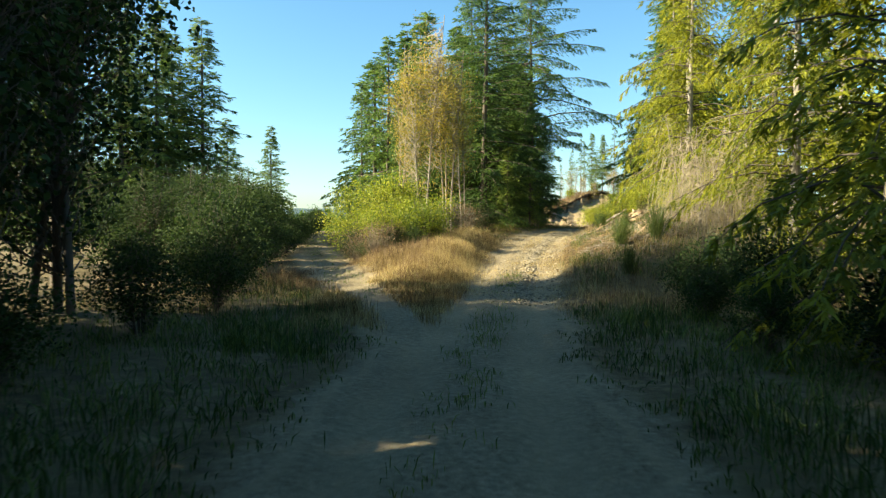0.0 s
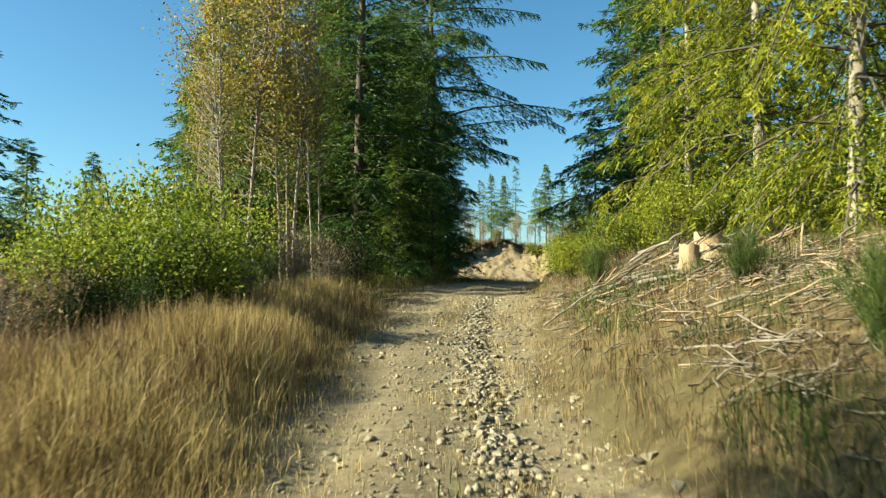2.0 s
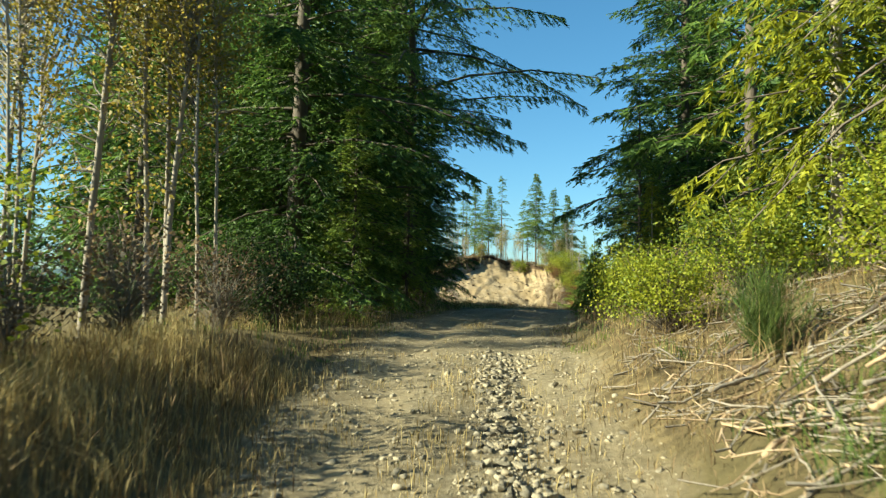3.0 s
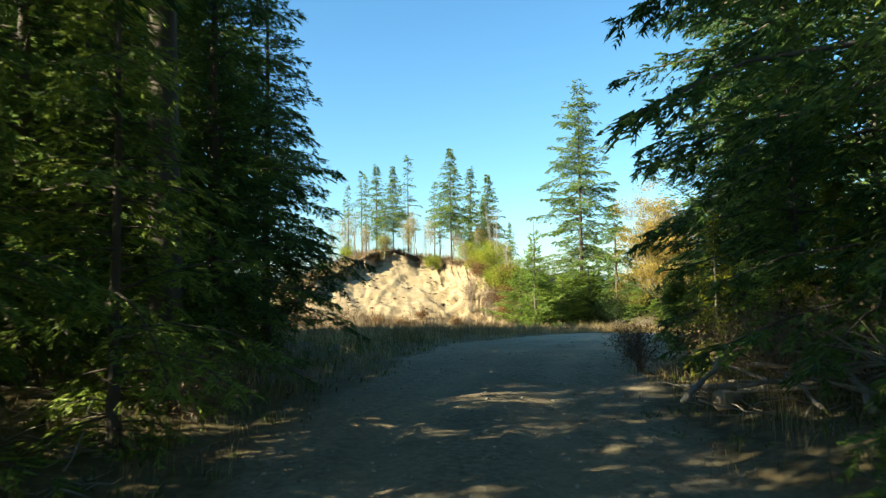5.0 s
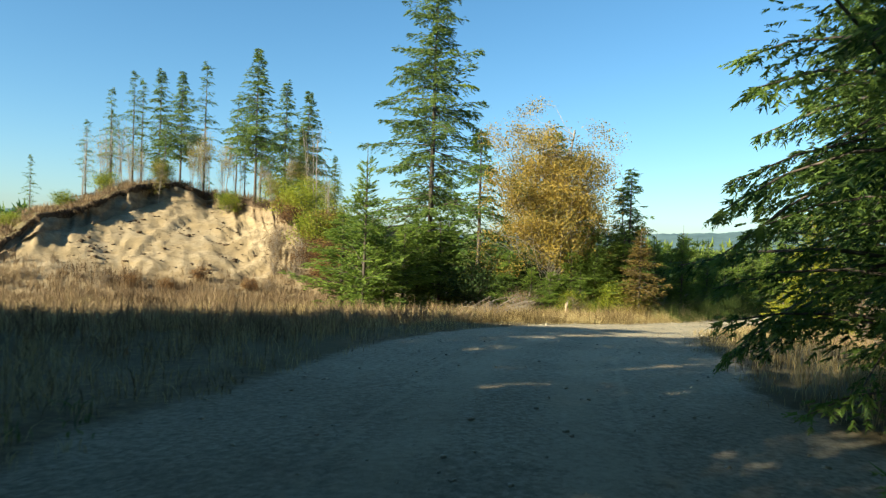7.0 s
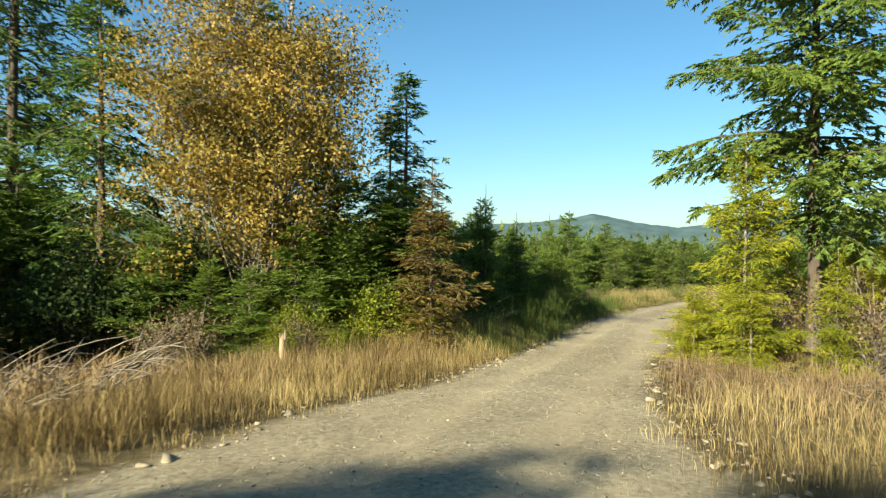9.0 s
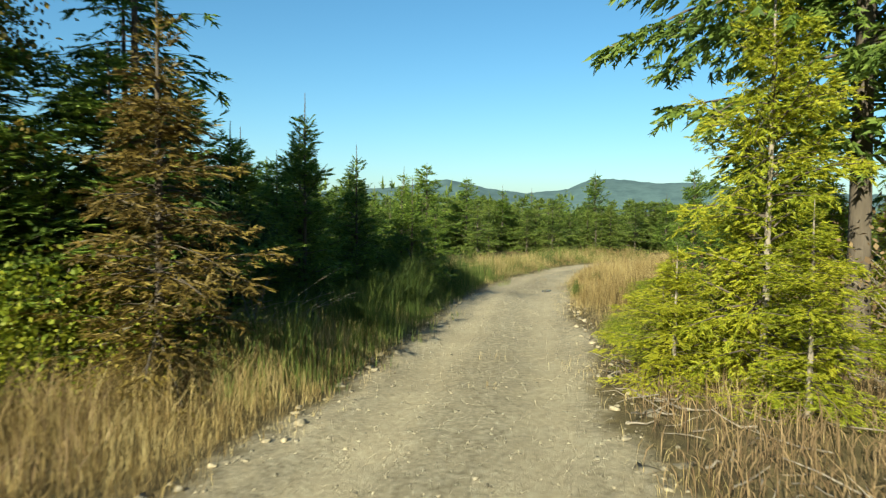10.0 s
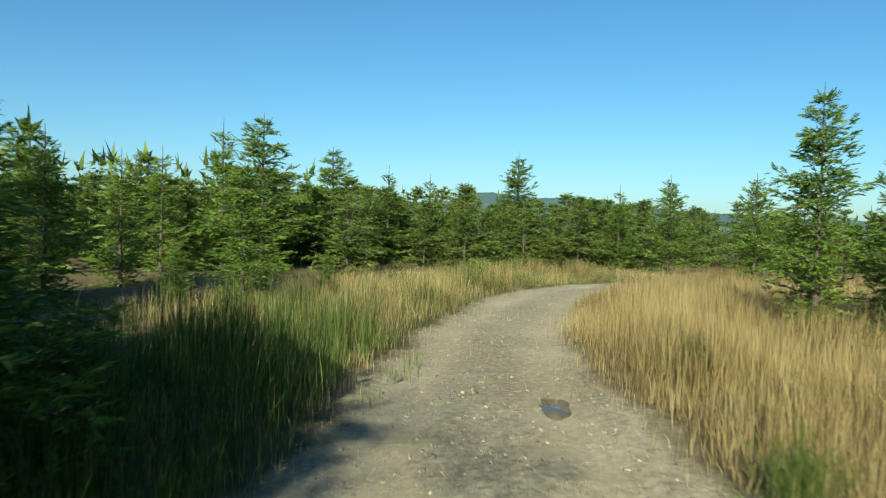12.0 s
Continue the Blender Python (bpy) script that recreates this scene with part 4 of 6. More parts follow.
kind("whip_sapling", "thin pale leafless sapling on the bank", "tree", broadleaf,
     [(161, 6.0, 1.2, 1.2, 3, 34, 7, 0.07, 0.24, 0.005, 0.2), (162, 6.0, 1.0, 1.6, 3, 28, 8, 0.07, 0.24, 0.005, 0.2)], (PALE_BARK, DEADWOOD, BIRCHLEAF), "pale saplings on the bank")
kind("bare_shrub", "leafless grey-brown twiggy shrub", "bush", broadleaf,
     [(151, 1.8, 1.1, 0.2, 9, 190, 7, 0.06, 0.22, 0.009, 0.3)], (DEADWOOD, DEADWOOD, BROWN_WEED), "bare shrubs")

# firs of the wood left of the climb and their neighbours
plant("overhanging_fir", 6.0, 48.0, 17)
for x, y, h, v, w in ((2.4, 41.6, 18, 0, 1), (1.8, 45.0, 16, 1, 0.75), (4.6, 51.6, 15, 0, 0.9), (6.2, 54.4, 13, 1, 0.8), (7.6, 53.4, 8, 0, 1.0), (6.6, 50.0, 8.5, 1, 1.0), (4.4, 48.6, 10, 0, 0.9), (7.0, 56.6, 9, 1, 0.9), (5.8, 57.0, 13, 0, 1.1)):
    plant("near_fir", x, y, h, v, wide=w)
# Most beyond y 59 and the first three are added to cast shade
for x, y, h, v, w in ((-2.4, 46.2, 13, 1, 0.9), (-1.4, 43.4, 13, 2, 0.9), (-4.0, 50.4, 14, 0, 0.9), (-1.2, 48.6, 15, 0, 1), (-2.6, 52.0, 15, 2, 1), (1.0, 51.6, 15, 1, 0.9), (1.5, 55.0, 15, 1, 1), (2.6, 59.4, 14, 2, 1.2), (3.0, 63.2, 13.5, 0, 1.3), (0.6, 66.2, 14, 1, 1.3), (3.6, 65.6, 12.5, 2, 1.3), (-1.8, 63.4, 15, 0, 1.3), (2.2, 61.0, 14, 1, 1.2),
                      (-5.5, 56, 14, 2, 1.1), (0.5, 61.5, 14, 0, 1.2), (-2.5, 66.0, 15.5, 2, 1.3), (-6.5, 66.8, 16.5, 0, 1.3), (-7.2, 62.5, 14, 0, 1), (-3.5, 60.5, 14, 1, 1.1)):
    plant("fir_tree", x, y, h, v, wide=w)
for x, y, h, v in ((4.3, 45.2, 6, 2), (3.7, 40.4, 5, 1), (5.7, 46.2, 5.4, 1)):
    plant("hemlock_tree", x, y, h, v, wide=1.0)
for x, y, h, v in ((11.4, 42.2, 6, 1), (14.9, 47.6, 6, 0), (16.2, 50.2, 5.0, 2), (19.4, 54.2, 4.2, 1)):
    plant("hemlock_tree", x, y, h, v, wide=0.95)
for x, y, h, v in ((13.9, 46.9, 1.9, 0), (17.4, 53.8, 1.9, 1), (4.4, 43.2, 2.0, 0), (6.2, 48.2, 1.8, 1), (9.9, 41.6, 1.6, 1)):
    plant("hemlock_sapling", x, y, h, v)
for x, y, h in ((2.2, 37.4, 1.8), (1.2, 39.4, 2.2)):
    plant("dark_bush", x, y, h)
for x, y, h in ((10.9, 40.4, 1.3), (11.7, 42.6, 1.4), (12.7, 44.6, 1.3), (13.2, 46.2, 1.4), (14.0, 48.2, 1.3), (10.2, 38.4, 1.2), (9.3, 36.4, 1.1), (10.4, 41.4, 1.1), (13.0, 46.9, 1.0), (13.2, 49.2, 1.0), (4.6, 43.6, 1.0), (6.4, 47.4, 1.0), (14.6, 51.6, 0.9)):
    plant("bare_shrub", x, y, h)
for x, y, h, v in ((13.9, 46.0, 2.6, 0), (10.5, 41.2, 2.2, 1), (13.4, 47.6, 2.4, 1), (9.4, 37.6, 2.4, 0)):
    plant("cedar_tree", x, y, h, v, label="small bright green cedar beside the road")
# firs right of the crest
for x, y, h, v, w in ((14.2, 44.6, 16, 0, 1), (16.8, 49.4, 16, 1, 0.9), (19.6, 52.2, 14, 0, 0.95), (21.1, 56.0, 13, 1, 0.84), (23.6, 57.0, 13, 0, 0.8)):
    plant("near_fir", x, y, h, v, wide=w)
for x, y, h, v, w in ((12.8, 39.4, 15, 1, 1), (19.5, 46.5, 16, 1, 1), (24.5, 54.0, 13, 2, 1), (17.5, 40.5, 15, 0, 1)):
    plant("fir_tree", x, y, h, v, wide=w)
# Unseen firs on both sides of the start, added to deepen its shade
for x, y, h, v in ((-12.5, -4, 17, 0), (-13, 3, 18, 1), (-12.5, 9, 17, 2), (14.5, 4, 16, 1), (14.5, 10, 16, 2), (13, -3, 16, 0)):
    plant("fir_tree", x, y, h, v)
# sunlit cedars at the foot of the climb
for x, y, h, v in ((5.4, 8.4, 9, 0), (7.4, 4.0, 9, 0), (7.8, 10.5, 10, 1), (11.2, 34.8, 11, 0), (13.5, 24, 12, 1), (12.5, 14, 11, 0)):
    plant("cedar_tree", x, y, h, v)
for x, y, h in ((8.0, 16.0, 11), (9.6, 20.4, 11), (9.0, 25.8, 12), (10.6, 30.6, 12)):
    plant("near_cedar", x, y, h)
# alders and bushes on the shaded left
# Unseen ones behind the start and those past the hedge are added for shade
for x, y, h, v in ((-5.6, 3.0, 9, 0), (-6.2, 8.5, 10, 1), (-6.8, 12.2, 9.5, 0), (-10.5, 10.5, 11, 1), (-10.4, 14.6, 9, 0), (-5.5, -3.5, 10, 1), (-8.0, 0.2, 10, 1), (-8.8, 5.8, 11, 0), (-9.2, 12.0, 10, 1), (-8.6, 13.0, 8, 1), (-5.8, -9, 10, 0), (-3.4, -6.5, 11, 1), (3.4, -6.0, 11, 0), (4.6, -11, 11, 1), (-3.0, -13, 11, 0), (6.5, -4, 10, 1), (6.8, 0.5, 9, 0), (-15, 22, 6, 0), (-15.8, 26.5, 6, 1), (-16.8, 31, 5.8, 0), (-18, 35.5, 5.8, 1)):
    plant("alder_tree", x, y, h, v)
# Added with crowns set high so their shade falls right of the road
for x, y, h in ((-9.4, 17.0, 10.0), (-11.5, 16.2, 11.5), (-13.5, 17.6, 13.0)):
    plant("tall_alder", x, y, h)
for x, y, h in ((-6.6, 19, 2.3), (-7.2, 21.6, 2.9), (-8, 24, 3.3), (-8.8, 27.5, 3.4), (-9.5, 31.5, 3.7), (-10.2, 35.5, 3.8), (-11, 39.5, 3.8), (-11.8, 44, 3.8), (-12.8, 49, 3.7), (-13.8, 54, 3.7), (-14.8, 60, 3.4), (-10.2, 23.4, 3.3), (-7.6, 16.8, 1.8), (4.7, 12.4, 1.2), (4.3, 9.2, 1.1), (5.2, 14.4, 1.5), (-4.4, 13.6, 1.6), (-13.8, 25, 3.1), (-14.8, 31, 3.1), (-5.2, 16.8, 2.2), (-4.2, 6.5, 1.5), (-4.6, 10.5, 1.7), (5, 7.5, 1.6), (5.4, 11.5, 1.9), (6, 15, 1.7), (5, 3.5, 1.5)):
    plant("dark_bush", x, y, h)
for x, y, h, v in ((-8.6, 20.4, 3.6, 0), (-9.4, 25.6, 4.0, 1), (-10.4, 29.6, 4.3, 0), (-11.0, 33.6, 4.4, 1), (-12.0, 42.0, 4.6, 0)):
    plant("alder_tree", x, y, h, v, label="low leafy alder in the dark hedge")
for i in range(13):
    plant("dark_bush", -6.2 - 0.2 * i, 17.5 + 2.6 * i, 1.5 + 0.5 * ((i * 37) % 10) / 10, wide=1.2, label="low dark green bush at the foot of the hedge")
for x, y, top in ((-33, 60, 19.5), (-29.3, 63.9, 20.6), (-27.4, 67.1, 20.3), (-27.8, 72.4, 19), (-24.4, 71.7, 20.1), (-36, 66, 20), (-31.5, 70, 18)):
    plant("slim_fir_tree", x, y, top + 1.5, variant=2, wide=1.25)
for x, y, top in ((-27.5, 89.7, 13.0), (-23.3, 95.2, 12.8)):
    plant("slim_fir_tree", x, y, top + 1.8, variant=2, wide=1.2)
for x, y, h in ((8.8, 30.8, 1.7), (9.4, 28.0, 1.9), (9.0, 24.6, 1.9), (8.2, 22.0, 1.7), (8.6, 33.4, 1.5), (7.2, 33.0, 1.2), (8.2, 36.0, 1.4)):
    plant("leafy_bush", x, y, h, label="bright green bush at the foot of the cedars")
for x, y, h in ((7.2, 19.6, 3.6), (8.0, 21.6, 3.6), (7.0, 17.6, 3.4), (8.4, 18.6, 4.2), (6.6, 21.0, 1.8)):
    plant("dry_canes", x, y, h)
# bush and birches between the fork and the climb
for x, y, h in ((-0.7, 28.0, 2.0), (-2.2, 28.2, 2.0), (-1.0, 30.4, 2.2), (-3.6, 29.8, 2.2), (-2.4, 31.5, 2.3)):
    plant("leafy_bush", x, y, h)
# Dark low bushes added where shade lies under the leafy ones
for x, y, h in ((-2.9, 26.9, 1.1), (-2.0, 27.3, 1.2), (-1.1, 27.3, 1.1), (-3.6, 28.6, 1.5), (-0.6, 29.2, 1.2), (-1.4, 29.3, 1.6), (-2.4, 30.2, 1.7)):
    plant("dark_bush", x, y, h, label="dark undergrowth standing in for shade under the bushes")
for x, y, h in ((-3.4, 33.2, 3.6), (-2.2, 34.0, 3.4)):
    plant("leafy_bush", x, y, h, wide=0.8, label="tall green bush beneath the birches")
for x, y, h, v in ((-0.9, 37.2, 12.5, 0), (-2.0, 37.6, 11.5, 1), (0.4, 37.0, 10.5, 0), (-0.2, 38.4, 12.5, 1), (0.9, 37.6, 9.0, 1), (-1.6, 35.6, 8, 1)):
    plant("birch_sapling", x, y, h, v)
for x, y, h in ((-2.6, 26.3, 1.5), (-3.3, 27.4, 1.4), (-2.2, 27.3, 1.5), (0.6, 33.6, 1.8), (-0.4, 33.0, 1.6), (1.4, 35.8, 1.6)):
    plant("bare_shrub", x, y, h)
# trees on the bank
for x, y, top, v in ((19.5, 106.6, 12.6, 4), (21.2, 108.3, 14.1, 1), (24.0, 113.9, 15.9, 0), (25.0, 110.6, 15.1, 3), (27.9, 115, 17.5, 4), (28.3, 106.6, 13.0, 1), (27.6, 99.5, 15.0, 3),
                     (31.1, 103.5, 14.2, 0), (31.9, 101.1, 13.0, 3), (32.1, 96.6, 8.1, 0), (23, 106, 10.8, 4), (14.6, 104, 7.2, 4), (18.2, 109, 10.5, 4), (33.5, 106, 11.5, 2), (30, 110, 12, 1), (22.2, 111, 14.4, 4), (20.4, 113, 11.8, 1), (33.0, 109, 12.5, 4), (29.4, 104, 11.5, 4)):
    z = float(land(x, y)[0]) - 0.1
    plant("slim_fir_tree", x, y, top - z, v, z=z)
for x, y, h in ((22, 102.5, 3.6), (24.5, 103.5, 4.2), (26.5, 102.5, 4.6), (28.8, 101, 4.2), (29.5, 97.5, 4.0), (20.5, 104, 3.4), (25.5, 105, 4.8), (31, 98.5, 3.6), (27.8, 96.5, 3.2)):
    plant("birch_sapling", x, y, h, z=float(land(x, y)[0]) - 0.05, wide=1.6, label="thin bushy sapling on top of the bank")
for x, y, h in ((28.7, 90.6, 2.6), (29.0, 94.5, 2.6), (28.6, 97.4, 2.2), (30.2, 92.5, 2.8), (30.5, 96.0, 2.4)):
    plant("leafy_bush", x, y, h, z=float(land(x, y)[0]) - 0.05, label="yellow-green bush on the bank's shoulder")
for x, y, h, v in ((28.0, 93.4, 1.5, 0), (28.3, 91.0, 1.7, 1), (28.5, 89.2, 1.8, 0), (27.8, 88.0, 1.5, 1), (28.2, 95.4, 1.3, 0), (29.4, 88.2, 1.9, 1), (27.6, 90.2, 1.2, 0), (29.0, 90.8, 2.0, 1),
                   (9.8, 95.6, 1.0, 0), (8.4, 95.4, 0.9, 1), (12.6, 92.4, 0.8, 0), (18.6, 90.6, 0.9, 1), (20.2, 90.0, 0.8, 0), (22.0, 90.6, 1.0, 1), (24.2, 89.0, 0.8, 0)):
    plant("rusty_bush", x, y, h, v, z=float(land(x, y)[0]) - 0.08)
rw = np.random.default_rng(88)
for n in range(26):
    x = rw.uniform(17.5, 31)
    y = float(np.interp(x, BANK[:, 0], BANK[:, 1])) + rw.uniform(1.0, 7.5)
    plant("whip_sapling", x, y, rw.uniform(2.6, 6.4), n, turn=rw.uniform(0, 360), z=float(land(x, y)[0]) - 0.05)
for x, y, h in ((16.5, 103.5, 1.6), (13.4, 100.8, 1.3), (19.0, 104.8, 1.8), (22.6, 104.8, 2.0), (26.2, 100.8, 1.8), (11.0, 97.4, 1.2)):
    plant("leafy_bush", x, y, h, z=float(land(x, y)[0]) - 0.08, label="low yellow-green bush on top of the bank")
for x, y, h in ((23.0, 88.6, 0.9), (20.5, 90.2, 0.8), (25.0, 88.4, 1.0), (17.5, 91.0, 0.8), (26.0, 90.5, 1.4), (22.5, 92.0, 0.7), (14, 92.5, 0.8), (26.6, 92.4, 1.7), (27.4, 90.3, 2.3), (26.8, 89.0, 1.6), (27.2, 93.6, 1.8)):
    plant("bare_shrub", x, y, h, z=float(land(x, y)[0]) - 0.05, label="withered brown shrub on the sandy bank")
# tall spruce, young trees and maple beyond the clearing
plant("spruce_tree", 31.7, 83.4, 18.2, z=float(land(31.7, 83.4)[0]) - 0.1)
for x, y, top in ((25.3, 77.8, 7.2), (26.3, 78.6, 4.4), (28.0, 79.4, 4.6), (29.6, 80.9, 5.0), (25.6, 80.6, 4.8), (31.0, 81.2, 5.2), (27.2, 81, 5.0), (26.0, 77.4, 3.4)):
    plant("young_fir", x, y, top - 0.2, wide=1.5 if top < 6 else 0.95)
plant("autumn_maple", 34.2, 77.0, 9.9)
plant("fir_tree", 37.6, 75.3, 6.9, 0, wide=1.15, label="small dark green fir beside the maple")
plant("young_fir", 35.9, 75.9, 5.0, 1, wide=1.4, label="small green fir beside the maple")
plant("rusty_fir", 36.2, 73.3, 4.4, wide=1.05)
for x, y, h, v in ((32.0, 79.4, 9.0, 1), (35.8, 78.4, 9.0, 2), (38.8, 76.8, 6.4, 0)):
    plant("fir_tree", x, y, h, v, wide=1.15, label="small dark green fir behind the maple")
for x, y, h in ((33.2, 80.0, 2.8), (31.8, 79.5, 2.4), (35.0, 74.2, 1.3), (33.2, 74.6, 1.0), (34.0, 74.0, 0.9), (36.2, 73.7, 1.3), (33.6, 74.8, 1.4), (35.6, 74.4, 1.9)):
    plant("leafy_bush", x, y, h, wide=0.9)
for x, y, h in ((36.0, 77.5, 3.2), (33.4, 77.8, 3.4), (31.0, 78.0, 2.8), (39.5, 76.6, 3.4), (37.2, 78.6, 3.6)):
    plant("dark_bush", x, y, h)
for x, y, h in ((32.2, 76.0, 1.5), (31.0, 75.2, 1.3), (33.4, 74.4, 1.2)):
    plant("bare_shrub", x, y, h)
for x, y, h in ((34.0, 75.2, 3.0), (35.2, 74.9, 3.4), (36.0, 74.8, 3.0), (32.6, 76.2, 2.4), (34.0, 74.6, 2.2), (35.0, 74.8, 2.6), (33.0, 75.4, 2.2), (39.6, 76.4, 3.4), (32.0, 77.0, 3.0), (37.0, 75.0, 4.2)):
    plant("young_fir", x, y, h, wide=1.45)
# dark young firs left of the lower road
for x, y, top in ((41.0, 76.7, 3.0), (45.2, 78.2, 2.2), (58, 80.8, 2.0), (48.5, 77.2, 2.4), (49.0, 79.4, 1.6),
                  (51.2, 80.6, 1.4), (51, 82.5, 3.6), (57.5, 85, 2.6), (44.3, 79.4, 3.4), (41.0, 78.2, 4.0), (46.6, 80.5, 3.0), (55.0, 84.6, 2.0), (47.4, 78.6, 1.6), (43.8, 77.9, 2.8)):
    plant("young_fir", x, y, top + 0.95, wide=1.25)
for x, y, h, v in ((47.2, 76.2, 3.1, 2), (48.6, 76.6, 2.4, 0), (49.2, 77.6, 2.6, 1), (50.4, 78.7, 2.7, 2), (51.2, 79.9, 2.7, 0), (49.8, 79.8, 2.6, 1), (52.0, 81.6, 2.6, 2), (48.0, 78.4, 2.8, 0), (46.2, 77.4, 3.2, 1)):
    plant("young_fir", x, y, h * 1.1, v, wide=1.15)
plant("young_fir", 45.0, 76.5, 3.9, 2, wide=0.95)
plant("young_fir", 42.3, 76.0, 4.6, 2, wide=0.95)
plant("young_fir", 43.2, 76.8, 4.4, 0, wide=0.95)
# right of the lower road
plant("yellowing_fir", 39.3, 67.6, 4.9, wide=0.8)
plant("yellowing_fir", 42.3, 67.4, 2.9, label="small yellowing fir at the road's edge")
for x, y, h, w in ((41.7, 66.0, 3.4, 0.8), (43.6, 66.7, 2.9, 0.9), (40.7, 65.2, 3.0, 0.9), (38.4, 65.8, 2.4, 0.9)):
    plant("yellowing_fir", x, y, h, wide=w, label="small yellow-green fir among dry brush")
for x, y, h, v in ((39.0, 68.5, 1.7, 1.5), (40.2, 68.8, 1.5, 1.6), (38.2, 67.2, 2.1, 1.3), (40.4, 67.8, 2.4, 1.3)):
    plant("yellowing_fir", x, y, h, wide=v, label="low spreading yellow-green fir at the road's edge")
plant("young_fir", 42.6, 68.7, 1.9, 1, wide=1.2, label="low green fir at the gravel's edge")
for x, y, h, v in ((46.4, 64.4, 7.0, 0), (44.0, 62.4, 9.0, 1), (48.6, 63.2, 5.5, 2)):
    plant("fir_tree", x, y, h, v, wide=1.1)
plant("roadside_pine", 40.9, 66.6, 13)
for x, y, h in ((42.9, 66.4, 1.9), (43.4, 64.8, 2.2), (38.6, 65.2, 1.8), (40.6, 67.4, 2.0), (41.4, 68.0, 1.3), (41.0, 65.6, 2.6)):
    plant("bare_shrub", x, y, h)
for x, y, top in ((52.3, 68.0, 4.1), (53.1, 66.9, 3.7), (57.3, 68.3, 3.6), (59.4, 69.2, 2.9), (50.6, 66.9, 2.4), (51.2, 68.4, 1.6), (54.8, 68.6, 2.2), (59.9, 70.5, 3.4), (58.7, 67.9, 3.4), (55.6, 66.2, 3.4), (48.8, 66.5, 2.2), (49.3, 64.6, 3.0),
                  (61.5, 68.6, 2.4), (62.5, 70.2, 1.6)):
    plant("young_fir", x, y, top + 1.1, wide=0.92)
plant("young_fir", 57.6, 82.0, 1.3, 0, wide=1.2, label="small bright green fir in the grass")
# A small fir stands in for a dead stump here
plant("young_fir", 60.4, 80.2, 1.0, 2, wide=1.3, label="small fir in place of a dead stump in the grass")
for x, y, h in ((45.2, 69.6, 1.0), (46.6, 69.8, 0.9), (47.8, 70.2, 0.8), (44.2, 69.0, 1.0), (46.2, 68.6, 0.9), (45.4, 68.2, 1.0), (47.2, 69.2, 0.7), (41.2, 69.3, 0.6), (42.2, 69.7, 0.5), (43.2, 69.9, 0.6), (40.2, 68.8, 0.5), (41.6, 68.4, 0.8)):
    plant("leafy_bush", x, y, h)
# plantation beyond the bend
for x, y, top in ((57.9, 85.8, 2.3), (61.4, 86.5, 2.2), (65.2, 88.2, 2.6), (67.9, 87.8, 3.9), (68.6, 86.6, 4.2), (73.4, 86.1, 3.6), (78, 85.3, 3.2), (80.6, 84, 3.1), (83.1, 82.6, 2.9), (83.6, 80, 4.6), (82.1, 74.6, 2.8),
                  (79.1, 72.3, 3.1), (71.9, 69.8, 2.6)):
    plant("young_fir", x, y, top + 1.5, wide=1.2)
rng = np.random.default_rng(77)
put = 0
while put < 235:
    x, y = rng.uniform(56, 104), rng.uniform(52, 104)
    d, i, sg = nearest(TRACK_D, np.array([x]), np.array([y]))
    if put >= 185:  # a denser front row
        x, y = rng.uniform(62, 88), rng.uniform(74, 92)
        d, i, sg = nearest(TRACK_D, np.array([x]), np.array([y]))
    near = (x - 46) * 0.96 + (y - 73.5) * 0.27
    if d[0] < (7.5 if x > 63 else 5.5) or near < (24 if sg[0] < 0 else 17) or near > 52:
        continue
    plant("plantation_fir", x, y, rng.uniform(2.9, 4.1), turn=rng.uniform(0, 360), wide=1.3)
    put += 1


def far_firs(name, n, box, hmin, hmax, seed, mat, label, keep):
    """Woods too far off to tell tree from tree: small layered crowns, one mesh."""
    rg = np.random.default_rng(seed)
    x, y = rg.uniform(box[0], box[1], n), rg.uniform(box[2], box[3], n)
    ok = keep(x, y)
    x, y = x[ok], y[ok]
    z = gz(x, y, False)
    h = rg.uniform(hmin, hmax, len(x))
    lv_, per = 7, 5
    P, W, S, Z = [], [], [], []
    for l in range(lv_):
        f = l / lv_
        for b in range(per):
            az = rg.uniform(0, 6.283, len(x))
            o = np.column_stack([np.cos(az), np.sin(az), rg.normal(0.1, 0.35, len(x))])
            r = 0.09 * h * (1 - f)
            P.append(np.column_stack([x, y, z + h * (0.06 + 0.9 * f + rg.normal(0, 0.04, len(x)))]) + o * r[:, None])
            W.append(unit(o))
            S.append(unit(np.column_stack([-np.sin(az), np.cos(az), rg.normal(0, 0.7, len(x))])))
            Z.append(h * (0.19 * (1 - f) + 0.035))
    P.append(np.column_stack([x, y, z + h * 0.82]))
    W.append(np.tile(np.array([0, 0, 1.0]), (len(x), 1)))
    S.append(np.tile(np.array([1.0, 0, 0]), (len(x), 1)))
    Z.append(h * 0.2)
    v, f = fans(rg, np.concatenate(P), np.concatenate(W), np.concatenate(S), np.concatenate(Z), (-40, 0, 40), 0.15)
    return tagged(part(name, mesh_of(name, v, f), mat), label, "forest", kind="stuff")


far_firs("plantation", 1200, (95, 260, -60, 260), 2.8, 4.2, 8, PLANTATION, "dense plantation of young firs in the distance", lambda x, y: np.hypot(x - 46, y - 73) > 50)
far_firs("plantation", 500, (56, 120, -10, 60), 2.8, 4.2, 9, PLANTATION, "dense plantation of young firs in the distance", lambda x, y: np.hypot(x - 80, y - 55) > 9)
